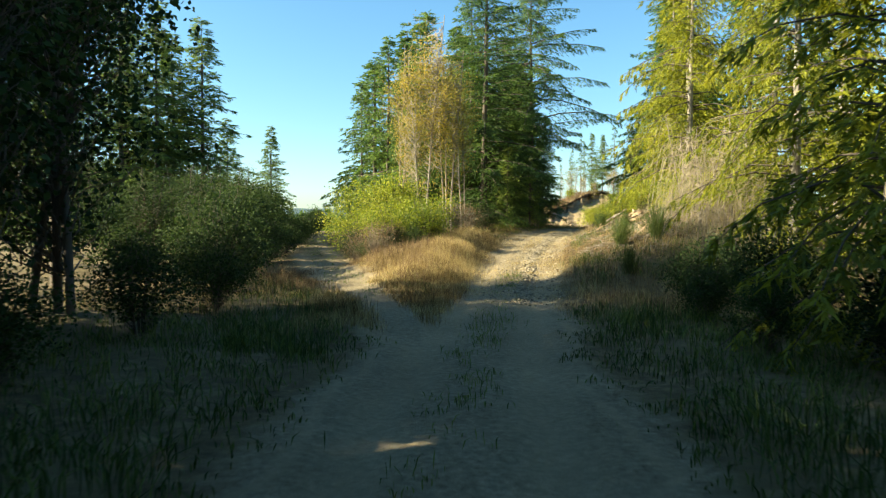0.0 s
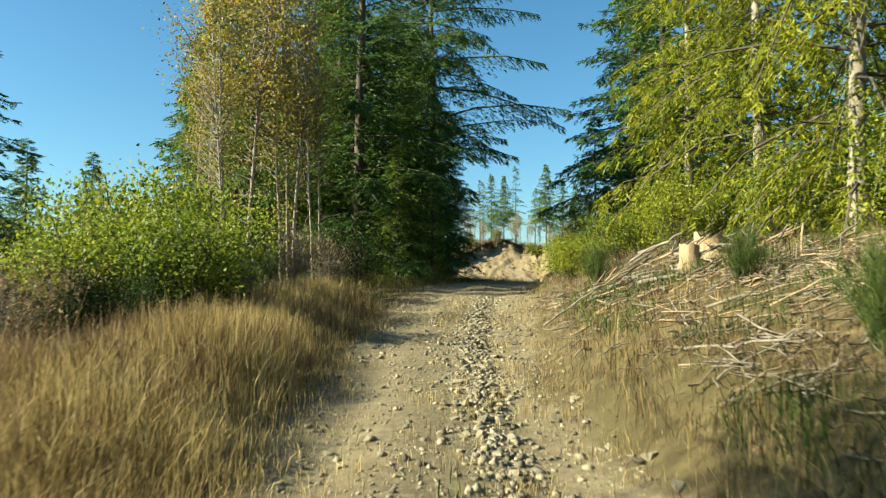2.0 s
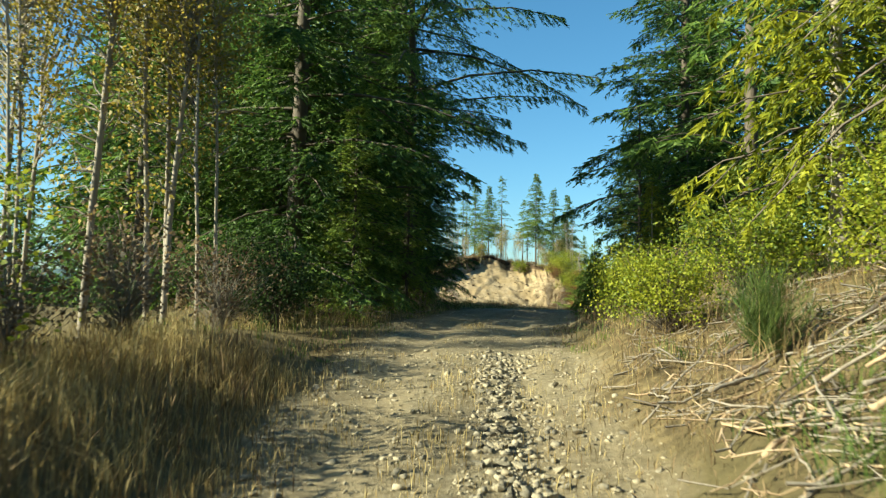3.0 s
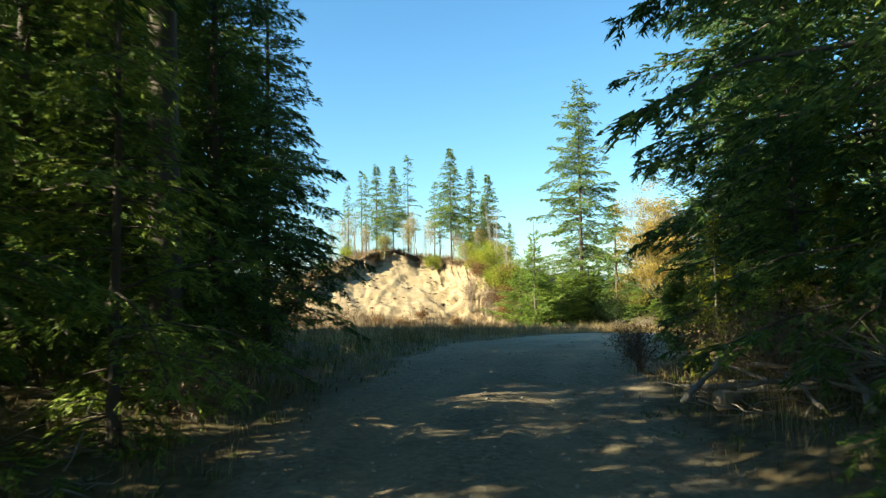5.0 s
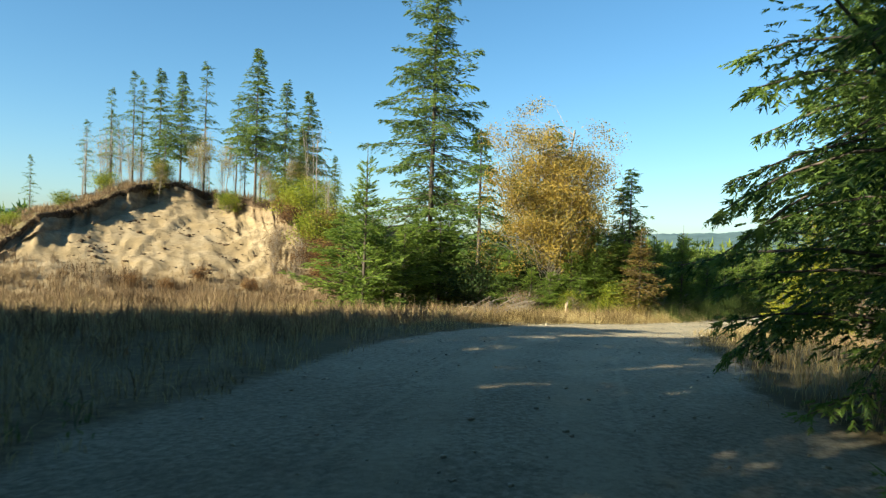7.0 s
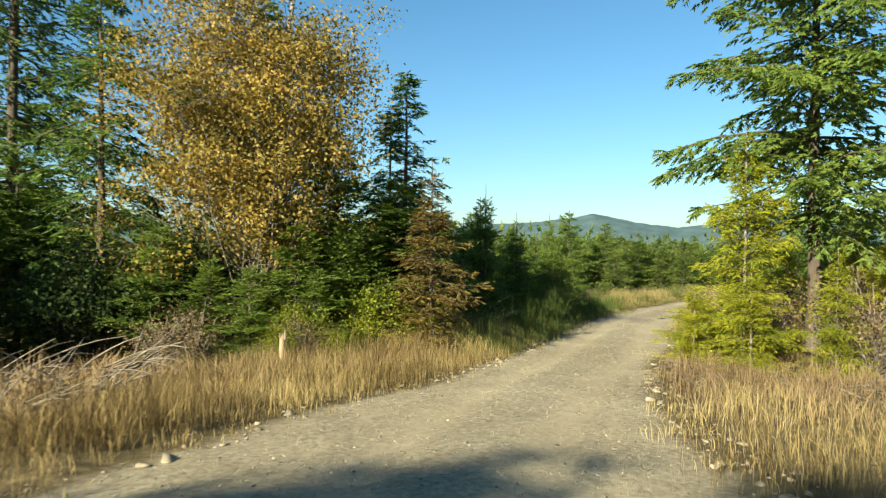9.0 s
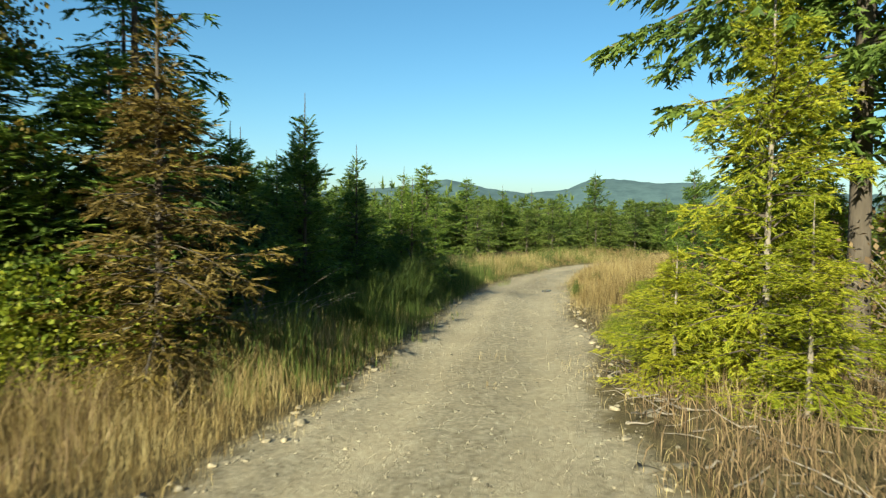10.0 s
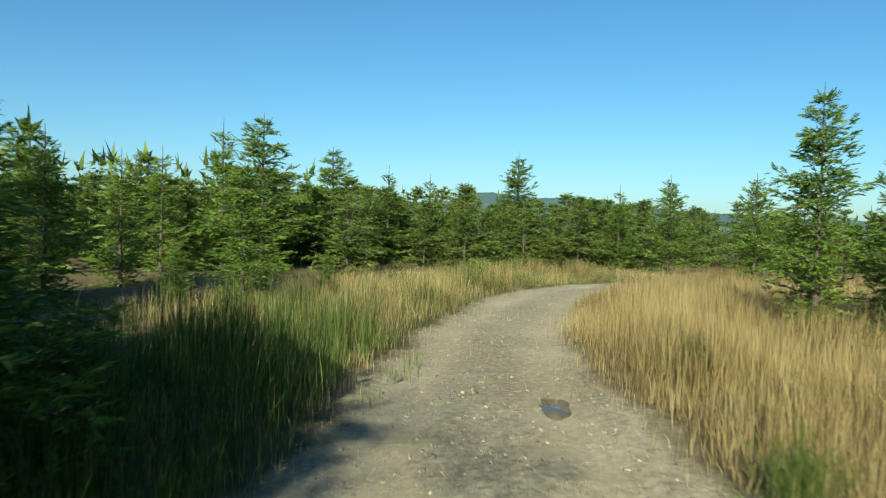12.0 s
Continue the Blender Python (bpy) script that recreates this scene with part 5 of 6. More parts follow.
far_firs("plantation", 500, (44, 110, 84, 140), 3.4, 5.4, 10, PLANTATION, "dense plantation of young firs in the distance", lambda x, y: (x > 48) & ((y > 90) | (x > 100)))
far_firs("far_woods", 850, (-60, 18, 180, 260), 7, 12, 11, FIR, "dark conifer woods in the valley beyond the bank", lambda x, y: (x < 12) | (y > 138))
far_firs("far_woods", 600, (-160, 10, 150, 330), 7, 14, 12, FIR, "dark conifer woods across the valley", lambda x, y: y > 130)
far_firs("far_woods", 260, (-120, -36, -10, 120), 8, 16, 14, FIR, "dark conifer woods beside the road", lambda x, y: x < -34)
# The next two woods stay out of view and close off light round the start
far_firs("far_woods", 130, (-30, 30, -50, -6), 10, 16, 18, FIR, "unseen dark conifer woods on both sides of the road", lambda x, y: np.abs(x) > 7)
far_firs("far_woods", 70, (-26, -10, -10, 10), 13, 18, 19, FIR, "unseen dark conifer woods behind the alders", lambda x, y: x < -5 - 0.75 * np.maximum(y, 0))
far_firs("far_woods", 220, (14, 60, -40, 36), 9, 15, 15, FIR, "dark conifer woods behind the cedars", lambda x, y: x > 17)
# Filler trees, added to stop sun patches on the clearing
far_firs("far_woods", 120, (-3.4, 2.8, 56, 71), 10, 14, 17, FIR, "dark conifer woods added inside the stand to block sun", lambda x, y: x < 4.5 - (y - 40) * 0.06)
far_firs("far_woods", 120, (22, 46, 30, 56), 8, 13, 16, FIR, "dark conifer woods behind the firs", lambda x, y: (y < 54 - (x - 22) * 0.1))


# ---- grass and weeds ----
def blades(name, n, box, hmin, hmax, mat, label, seed, keep, per=9, width=0.0034, spread=0.1, lean=0.5, inside=False):
    """Tufts of thin bent blades over a stretch of ground, one mesh."""
    rg = np.random.default_rng(seed)
    x, y = rg.uniform(box[0], box[1], n), rg.uniform(box[2], box[3], n)
    d, i, sg = nearest(TRACK_D, x, y)
    e = road_edge(x, y)[0] + (9.0 if inside else 0.0)
    patch = np.clip(0.5 + 0.35 * ripple(x, y, 0.6, seed) + 0.3 * ripple(x, y, 2.3, seed + 2.0), 0, 1)
    ok = (rg.uniform(0, 1, n) < keep(x, y, d - TRACK_D[i, 3], sg, patch)) & (e > 0.25 - 0.6 * rg.uniform(0, 1, n) ** 2)
    x, y, e, patch = x[ok], y[ok], e[ok], patch[ok]
    z = land(x, y)
    h0 = rg.uniform(hmin, hmax, len(x)) * (0.35 + 0.85 * patch) * (0.35 + 0.65 * sstep(0, 1.0, e))
    x, y, z, h0 = (np.repeat(a, per) for a in (x, y, z, h0))
    m = len(x)
    x, y = x + rg.normal(0, spread, m), y + rg.normal(0, spread, m)
    h = h0 * rg.uniform(0.6, 1.2, m)
    az = rg.uniform(0, 6.283, m)
    k = h * np.abs(rg.normal(0, lean, m))
    dx, dy = np.cos(az) * k, np.sin(az) * k
    fa = rg.uniform(0, 6.283, m)
    wx, wy = np.cos(fa) * width, np.sin(fa) * width
    v = np.stack([np.column_stack([x, y, z - 0.03]), np.column_stack([x + dx * 0.3 + wx, y + dy * 0.3 + wy, z + h * 0.5]),
                  np.column_stack([x + dx, y + dy, z + h * (1 - 0.25 * np.minimum(k / h, 1))]), np.column_stack([x + dx * 0.3 - wx, y + dy * 0.3 - wy, z + h * 0.5])], 1).reshape(-1, 3)
    return tagged(part(name, mesh_of(name, v, np.arange(m * 4).reshape(-1, 4)), mat), label, "grass", kind="stuff")


def verge(x, y, e, sg, patch):
    shady = window(y, 36, 40, 52, 56) * (x < 22)
    brown = window(x, 34, 36.5, 43, 45) * (sg > 0)
    return (1 - 0.7 * brown) * (y > 12.5) * np.clip(1.3 - e / 6.5, 0, 1) * (0.25 + 0.75 * patch) * (1 - 0.45 * shady) * (1 - 0.8 * window(x, 3.9, 4.8, 9, 12) * window(y, 19, 22, 34, 38))


blades("dry_grass", 17000, (-8, 14, 12, 52), 0.25, 0.6, GRASS, "golden dry grass along the road", 201, verge)
blades("dry_grass", 12000, (-4.5, 2.6, 19, 33), 0.3, 0.6, GRASS, "golden dry grass on the hump between the tracks", 202, lambda x, y, e, sg, p: (sg < 0) * np.clip(1.5 - e / 4, 0, 1) * (0.3 + 0.7 * p))
blades("withered_weeds", 1500, (-4.5, 2.6, 19, 34), 0.3, 0.75, BROWN_WEED, "brown weeds among the dry grass of the hump", 213, lambda x, y, e, sg, p: (sg < 0) * (1 - p), per=7, width=0.006, lean=0.35)
blades("dry_grass", 2600, (0, 8, 16, 40), 0.06, 0.2, GRASS, "thin dry grass between the wheel tracks of the climb", 216, lambda x, y, e, sg, p: (nearest(TRACK_D, x, y)[0] < 0.3) * (p > 0.35) + (e > -0.75) * (e < 0.1) * (p > 0.5), inside=True)
blades("dry_grass", 12000, (6, 33, 52, 90), 0.3, 0.65, GRASS, "golden dry grass round the clearing", 203, lambda x, y, e, sg, p: np.clip(1.2 - e / 22, 0, 1) * (0.35 + 0.65 * p) * (y < 88), width=0.0045)
blades("dry_grass", 26000, (26, 80, 63, 83), 0.18, 0.6, GRASS, "tall golden dry grass along the lower road", 204, verge, width=0.0023)
blades("dry_grass", 12000, (50, 76, 62, 76), 0.5, 0.95, GRASS, "dense tall golden grass inside the bend", 205, lambda x, y, e, sg, p: (sg > 0) * (e < 9) * (0.4 + 0.6 * p), spread=0.12, lean=0.3, width=0.0023)
blades("dry_grass", 9000, (47, 73, 70, 76), 0.75, 1.15, GRASS, "head-high golden grass on the inside of the bend", 231, lambda x, y, e, sg, p: (sg > 0) * (e < 3.2) * (e > 0.1) * (0.5 + 0.5 * p), spread=0.1, lean=0.22, width=0.0026)
blades("dry_grass", 7000, (50, 76, 75, 83), 0.5, 0.9, GRASS, "golden grass on the outside of the bend", 232, lambda x, y, e, sg, p: (sg < 0) * (e > 0.2) * (e < 4.5) * (0.3 + 0.7 * p) * (x > 55), spread=0.1, lean=0.3, width=0.003)
blades("green_grass", 7000, (37, 56, 71, 78), 0.5, 1.2, GREEN_GRASS, "tall green grass close beside the gravel", 233, lambda x, y, e, sg, p: (sg < 0) * (e > 0.1) * (e < 2.6) * (0.25 + 0.75 * p), lean=0.2, spread=0.08, width=0.0045)
blades("dry_grass", 6000, (30, 56, 69, 77), 0.3, 0.8, GRASS, "dry grass mixed into the green verge", 234, lambda x, y, e, sg, p: (sg < 0) * (e > 0.0) * (e < 2.2) * (1.1 - p), lean=0.3, spread=0.1, width=0.003)
blades("dry_grass", 500, (38, 62, 68, 78), 0.08, 0.25, GRASS, "dry grass tufts on the crown of the road", 235, lambda x, y, e, sg, p: (nearest(TRACK_D, x, y)[0] < 0.22) * (p > 0.55), inside=True)
blades("dry_grass", 7500, (25, 41, 70.0, 76), 0.4, 0.85, GRASS, "tall golden dry grass in front of the bushes", 217, lambda x, y, e, sg, p: (sg < 0) * (e > 0.3) * (e < 4.2) * (0.35 + 0.65 * p), width=0.003, lean=0.45)
blades("withered_weeds", 2600, (33, 45, 62, 70.5), 0.12, 0.5, BROWN_WEED, "brown weeds under the yellowing firs", 237, lambda x, y, e, sg, p: (sg > 0) * (e > 0.3) * (0.4 + 0.6 * p), per=9, width=0.005, lean=0.8, spread=0.16)
blades("withered_weeds", 1500, (27, 42, 70.5, 76), 0.35, 0.85, BROWN_WEED, "brown weeds among the grass before the bushes", 218, lambda x, y, e, sg, p: (sg < 0) * (e > 0.8) * (e < 4.5) * (1.1 - p), per=7, width=0.005, lean=0.4)
blades("dry_grass", 2600, (3.2, 11, 14, 37), 0.1, 0.28, GRASS, "short dry grass on the slope", 219, lambda x, y, e, sg, p: (sg > 0) * (e > 0.1) * (e < 7) * (0.3 + 0.7 * p), width=0.003, lean=0.8)
blades("withered_weeds", 1800, (-5, -0.4, 18, 27), 0.35, 0.9, BROWN_WEED, "tall brown weeds between the two tracks", 220, lambda x, y, e, sg, p: (sg < 0) * (1.1 - p), per=8, width=0.005, lean=0.4)
blades("green_grass", 3200, (3.2, 10, 14, 36), 0.12, 0.42, GREEN_GRASS, "green weeds among the dead wood of the slope", 236, lambda x, y, e, sg, p: (sg > 0) * (e > 0.6) * (p > 0.5), width=0.005, lean=0.6)
blades("green_grass", 1500, (-1.5, 3, 2, 21), 0.05, 0.2, GREEN_GRASS, "low grass between the wheel tracks", 238, lambda x, y, e, sg, p: (nearest(TRACK_D, x, y)[0] < 0.34) * (0.3 + 0.7 * p), width=0.006, lean=0.9, inside=True)
blades("dry_grass", 2600, (-2.6, 0.6, 11, 20), 0.12, 0.36, GRASS, "short dry grass where the two tracks part", 239, lambda x, y, e, sg, p: (nearest(TRACK_D, x, y)[0] > 1.0) * (nearest(FORK_D, x, y)[0] > 0.5) * (sg < 0), width=0.004, lean=0.6, inside=True)
blades("green_grass", 2600, (-9, 1, 14, 42), 0.06, 0.2, GREEN_GRASS, "grass strip between the wheel tracks of the side road", 214, lambda x, y, e, sg, p: (nearest(FORK_D, x, y)[0] < 0.45) * (0.4 + 0.6 * p) * (y > 15), width=0.005, lean=0.8, inside=True)
blades("green_grass", 16000, (-10, 9, -6, 21), 0.12, 0.45, GREEN_GRASS, "green grass and low weeds in the shade", 206, lambda x, y, e, sg, p: np.clip(1.2 - e / 6, 0, 1) * (0.3 + 0.7 * p) * (1 - sstep(12, 15, y) * (x > 0)), width=0.008, lean=0.7)
blades("green_grass", 5000, (-4, 18, 34, 60), 0.12, 0.4, GREEN_GRASS, "green grass and low weeds under the firs", 211, lambda x, y, e, sg, p: np.clip(1.2 - e / 5, 0, 1) * (1.1 - p), width=0.008, lean=0.7)
blades("green_grass", 9000, (36, 74, 72, 84), 0.5, 1.15, GREEN_GRASS, "tall green grass in the shade of the firs", 207, lambda x, y, e, sg, p: (sg < 0) * np.clip(1.1 - e / 5, 0, 1) * (0.2 + 0.8 * (1 - p)), lean=0.16, spread=0.07, width=0.005)
blades("withered_weeds", 8500, (2, 34, 62, 92), 0.25, 0.75, BROWN_WEED, "withered brown weeds below the bank", 208, lambda x, y, e, sg, p: (e > 1.5) * window(y, 63, 68, 88, 92), width=0.012, lean=0.6)
blades("withered_weeds", 3500, (-24, 11, 74, 130), 0.4, 1.0, BROWN_WEED, "withered weeds on the flat beyond the clearing", 221, lambda x, y, e, sg, p: 0.3 + 0.7 * p, per=7, width=0.016, lean=0.5, spread=0.3)
blades("withered_weeds", 6500, (7, 30, 83, 95), 0.3, 0.9, BROWN_WEED, "withered brown weeds at the foot of the bank", 215, lambda x, y, e, sg, p: window(y - np.interp(x, BANK[:, 4], BANK[:, 5]), -5, -2, 2.2, 5.5) * (0.25 + 0.75 * p), width=0.012, lean=0.4)
blades("withered_weeds", 4500, (3, 13, 14, 40), 0.1, 0.4, BROWN_WEED, "withered brown weeds on the slope", 209, lambda x, y, e, sg, p: (sg > 0) * (e < 7), per=10, width=0.004, lean=1.1, spread=0.16)
blades("withered_weeds", 4500, (12, 44, 96, 116), 0.3, 0.8, BROWN_WEED, "brown weeds on top of the bank", 210, lambda x, y, e, sg, p: behind_rim(x, y) * 1.0, width=0.016, lean=0.5)
for x, y, h in ((5.4, 21.2, 1.0), (6.3, 20.6, 1.2), (6.9, 30.6, 1.0), (6.3, 24.4, 0.8), (4.9, 18.4, 0.9), (44.0, 74.6, 1.3), (45.2, 75.2, 1.4), (42.6, 74.5, 1.2), (47.0, 75.9, 1.3), (40.3, 73.5, 1.1), (49.6, 76.8, 1.2), (50.4, 72.6, 0.6), (54.2, 72.9, 0.7), (56.8, 73.2, 0.5), (46.2, 76.2, 1.2)):
    plant("broom_bush", x, y, h)


# ---- dead wood ----
def log_mesh(rg, a, b, r0, r1, knots=0, sides=7):
    k = 7
    s = np.linspace(0, 1, k)
    p = a + (b - a) * s[:, None] + rg.normal(0, 0.015 * np.linalg.norm(b - a), (k, 3)) * (s * (1 - s) * 4)[:, None]
    v, f = tubes(p[None], (r0 + (r1 - r0) * s)[None] * rg.uniform(0.85, 1.15, (1, k)), sides)
    caps = [np.concatenate([np.arange(sides)[::-1]])[None], np.arange((k - 1) * sides, k * sides)[None]]
    return v, f, caps


def fallen_log(x, y, turn, length, r, rise=0.0, lift=0.0, mat=None, label="weathered grey log among broken branches", seed=1, group="broken branches on the slope"):
    rg = np.random.default_rng(seed)
    d = np.array([math.cos(radians(turn)), math.sin(radians(turn)), 0.0])
    a, b = np.array([x, y, 0]) - d * length / 2, np.array([x, y, 0]) + d * length / 2
    a[2] = land(a[0], a[1])[0] + r * 0.6 + lift
    b[2] = land(b[0], b[1])[0] + r * 0.6 + lift + rise
    v, f, caps = log_mesh(rg, a, b, r, r * 0.65)
    return tagged(part("log", mesh_of("log", v, f, *caps), mat or DEADWOOD, smooth=True), label, "log", group)


rg = np.random.default_rng(31)
for n in range(230):
    big = n < 26
    if n % 2 or big:  # the heap itself
        a_, r_ = rg.uniform(0, 6.28), rg.uniform(0, 1) ** 0.7
        x, y, lift = 7.1 + 1.5 * r_ * math.cos(a_), 28.0 + 2.6 * r_ * math.sin(a_), rg.uniform(0, 0.55) * (1 - r_)
    else:
        y, lift = rg.uniform(20.5, 31.0), rg.uniform(0, 0.12)
        x = rg.uniform(4.9, 8.2) + (y - 26) * 0.12
    fallen_log(x, y, rg.uniform(-100, 80) if n % 4 else rg.normal(-25, 35), rg.uniform(0.4, 1.0) if big else rg.uniform(0.25, 1.1), rg.uniform(0.02, 0.04) if big else rg.uniform(0.006, 0.02), rise=rg.normal(0, 0.14), lift=lift,
               mat=CUTWOOD if n % 5 == 0 else BARK if n % 3 == 1 else DEADWOOD, label="broken log on the slash pile" if big else "broken bare branch on the slash pile", seed=300 + n)
for n in range(14):
    fallen_log(rg.uniform(13.6, 15.4), rg.uniform(41, 49), rg.uniform(0, 180), rg.uniform(0.8, 2.2), rg.uniform(0.02, 0.05), rise=rg.uniform(0, 0.3), label="dead branch under the firs", seed=400 + n, group="dead branches under the firs")


def twig_litter(n, box, label, seed, mat):
    """Broken twigs and splinters strewn over the ground, one mesh."""
    rg = np.random.default_rng(seed)
    x, y = rg.uniform(box[0], box[1], n), rg.uniform(box[2], box[3], n)
    e = road_edge(x, y)[0]
    ok = (e > 0.3) & (rg.uniform(0, 1, n) < 0.35 + 0.65 * (fbm(x * 0.6, y * 0.6, 2, 33.0) > -0.1))
    x, y = x[ok], y[ok]
    m = len(x)
    az, ln = rg.uniform(-1.57, 1.57, m), rg.uniform(0.12, 0.9, m) * rg.uniform(0.4, 1, m)
    d = np.column_stack([np.cos(az), np.sin(az)]) * ln[:, None] / 2
    t = np.linspace(-1, 1, 4)
    px, py = x[:, None] + d[:, :1] * t, y[:, None] + d[:, 1:] * t
    pz = land(px.ravel(), py.ravel()).reshape(m, 4) + rg.uniform(0.01, 0.1, m)[:, None] + rg.normal(0, 0.12, m)[:, None] * ln[:, None] * t + rg.normal(0, 0.015, (m, 4))
    r = rg.uniform(0.004, 0.013, m)[:, None] * np.array([1, 0.95, 0.8, 0.5])
    v, f = tubes(np.stack([px, py, np.maximum(pz, land(x, y)[:, None])], -1), r, 4)
    return tagged(part("twig_litter", mesh_of("twig_litter", v, f), mat), label, "twigs", kind="stuff")


twig_litter(2600, (4.2, 10, 19.5, 34), "broken twigs strewn over the slope", 91, DEADWOOD)
twig_litter(900, (5.0, 9.5, 22, 31), "pale splinters strewn over the slash pile", 92, CUTWOOD)
twig_litter(900, (35, 44.5, 63, 69.5), "dead twigs under the yellowing firs", 95, DEADWOOD)
twig_litter(900, (11.5, 18, 41, 52), "dead twigs under the firs", 93, DEADWOOD)
twig_litter(700, (1.0, 6.0, 40, 50), "dead twigs at the foot of the stand", 94, DEADWOOD)


def stump(x, y, h, r, label, seed, torn=1.0):
    """A torn tree stump with flaring roots and a splintered top."""
    rg = np.random.default_rng(seed)
    sides, k = 14, 7
    ang = np.arange(sides) * 2 * np.pi / sides
    v = []
    for j in range(k):
        f = j / (k - 1)
        rr = r * (1 + 0.75 * (1 - f) ** 3 * (1 + 0.5 * np.sin(ang * 4 + seed))) * rg.uniform(0.93, 1.07, sides)
        zz = h * f + (torn * rg.uniform(-0.3, 0.18, sides) * h if j == k - 1 else 0)
        v.append(np.column_stack([rr * np.cos(ang), rr * np.sin(ang), np.full(sides, 0.0) + zz]))
    v = np.concatenate(v + [np.array([[0, 0, h * (1 - 0.28 * torn)]])])
    i = (np.arange(k - 1)[:, None] * sides + np.arange(sides)[None]).ravel()
    j2 = (np.arange(k - 1)[:, None] * sides + (np.arange(sides) + 1)[None] % sides).ravel()
    quads = np.column_stack([i, j2, j2 + sides, i + sides])
    t0 = (k - 1) * sides + np.arange(sides)
    tris = np.column_stack([t0, (k - 1) * sides + (np.arange(sides) + 1) % sides, np.full(sides, k * sides)])
    top = tagged(new("tree_stump"), label, "stump")
    part("stump_body", mesh_of("stump_body", v, quads), CUTWOOD, top)
    part("broken_top", mesh_of("broken_top", v[(k - 1) * sides:], tris - (k - 1) * sides), DEADWOOD, top)
    top.matrix_basis = Matrix.Translation((x, y, float(land(x, y)[0]) - 0.05))
    return top


stump(6.95, 26.9, 0.55, 0.15, "pale cut tree stump on the slash pile", 1, 0.22)
stump(7.7, 27.6, 0.4, 0.24, "low rotten stump on the slash pile", 2)
stump(34.8, 74.3, 0.72, 0.05, "pale splintered stump in the dry grass", 3)
stump(32.6, 73.9, 0.78, 0.055, "pale forked stump in the dry grass", 4)


def deadfall(x, y, turn, length, label, seed, size=1.0):
    """A fallen bare tree crown: stem with long thin grey branches."""
    rg = np.random.default_rng(seed)
    top = tagged(new("fallen_tree"), label, "fallen tree")
    d = np.array([1.0, 0, 0])
    k = 8
    s = np.linspace(0, 1, k)
    st = d * (s * length)[:, None] + np.column_stack([np.zeros(k), rg.normal(0, 0.06, k), 0.12 + 0.25 * s])
    v, f = tubes(st[None], (0.075 * (1 - 0.8 * s))[None], 7)
    part("stem", mesh_of("stem", v, f), DEADWOOD, top, smooth=True)
    nb = 46
    at = rg.uniform(0.15, 1, nb)
    a = np.stack([np.interp(at, s, st[:, j]) for j in range(3)], 1)
    az = rg.choice([-1, 1], nb) * rg.uniform(0.25, 1.1, nb)
    ln = rg.uniform(0.5, 1.9, nb) * (1.15 - 0.6 * at)
    kk = np.linspace(0, 1, 6)
    way = np.column_stack([np.cos(az), np.sin(az), rg.uniform(0.15, 1.05, nb)])
    bp = a[:, None] + way[:, None] * (kk[None] * ln[:, None])[..., None]
    bp[..., 2] -= (kk ** 2)[None] * (ln * rg.uniform(0.1, 0.7, nb))[:, None]
    bp[..., 2] = np.maximum(bp[..., 2], 0.03)
    v, f = tubes(bp, np.outer(rg.uniform(0.008, 0.02, nb), np.linspace(1, 0.3, 6)), 4)
    tagged(part("branchwork", mesh_of("branchwork", v, f), DEADWOOD, top, smooth=True), kind="stuff")
    top.matrix_basis = Matrix.LocRotScale((x, y, float(land(x, y)[0])), Euler((0, 0, radians(turn))), (size, size, size))
    return top


deadfall(26.8, 72.2, 8, 3.0, "fallen bare tree with bleached arching branches", 11, 0.7)
deadfall(29.2, 72.9, 200, 3.2, "heap of bleached bare branches in dry grass", 12, 0.75)
deadfall(26.4, 74.4, -15, 3.4, "fallen bare tree with bleached arching branches", 15)
deadfall(37.4, 75.0, -8, 2.2, "bare fallen branches beside the gravel road", 13, 0.9)
deadfall(39.4, 75.1, -14, 2.0, "fallen bare young tree with upturned bleached branches", 17, 0.8)
for x, y, turn, n in ((11.4, 41.0, 60, 18), (12.2, 42.8, 100, 19), (13.2, 44.8, 60, 20)):
    deadfall(x, y, turn, 2.0, "bare grey fallen branches beside the road", n, 0.6)
deadfall(13.6, 45.8, 70, 2.4, "bare fallen branches under the firs", 14, 0.65)
deadfall(13.6, 44.4, 120, 2.2, "bare fallen branches under the firs", 16, 0.6)
for n in range(16):
    fallen_log(rg.uniform(11.9, 13.9), rg.uniform(44.2, 46.6), rg.uniform(0, 180), rg.uniform(0.5, 1.6), rg.uniform(0.015, 0.05), rise=rg.uniform(0, 0.35), lift=rg.uniform(0, 0.15),
               mat=CUTWOOD if n % 4 == 0 else DEADWOOD, label="pale broken branch on a heap under the firs", seed=500 + n, group="heap of branches under the firs")
fallen_log(12.0, 45.7, 20, 0.5, 0.11, lift=0.05, mat=CUTWOOD, label="short pale cut log on the branch heap", seed=530, group="heap of branches under the firs")



# ---- stones ----
def stone_mesh(seed):
    """A broken stone with flat faces and sharp edges."""
    rg = np.random.default_rng(seed)
    bm = bmesh.new()
    p = unit(rg.normal(0, 1, (11, 3))) * rg.uniform(0.75, 1.1, (11, 1))
    hull = bmesh.ops.convex_hull(bm, input=[bm.verts.new(c) for c in p])
    bmesh.ops.delete(bm, geom=[v for v in hull["geom_interior"] if isinstance(v, bmesh.types.BMVert)], context="VERTS")
    me_ = bpy.data.meshes.new("stone")
    bm.to_mesh(me_)
    bm.free()
    me_.materials.append(STONE)
    return me_


STONES = [stone_mesh(s) for s in range(500, 506)]
co6 = [np.array([v.co[:] for v in m.vertices]) for m in STONES]
fa6 = [np.array([p.vertices[:] for p in m.polygons]) for m in STONES]


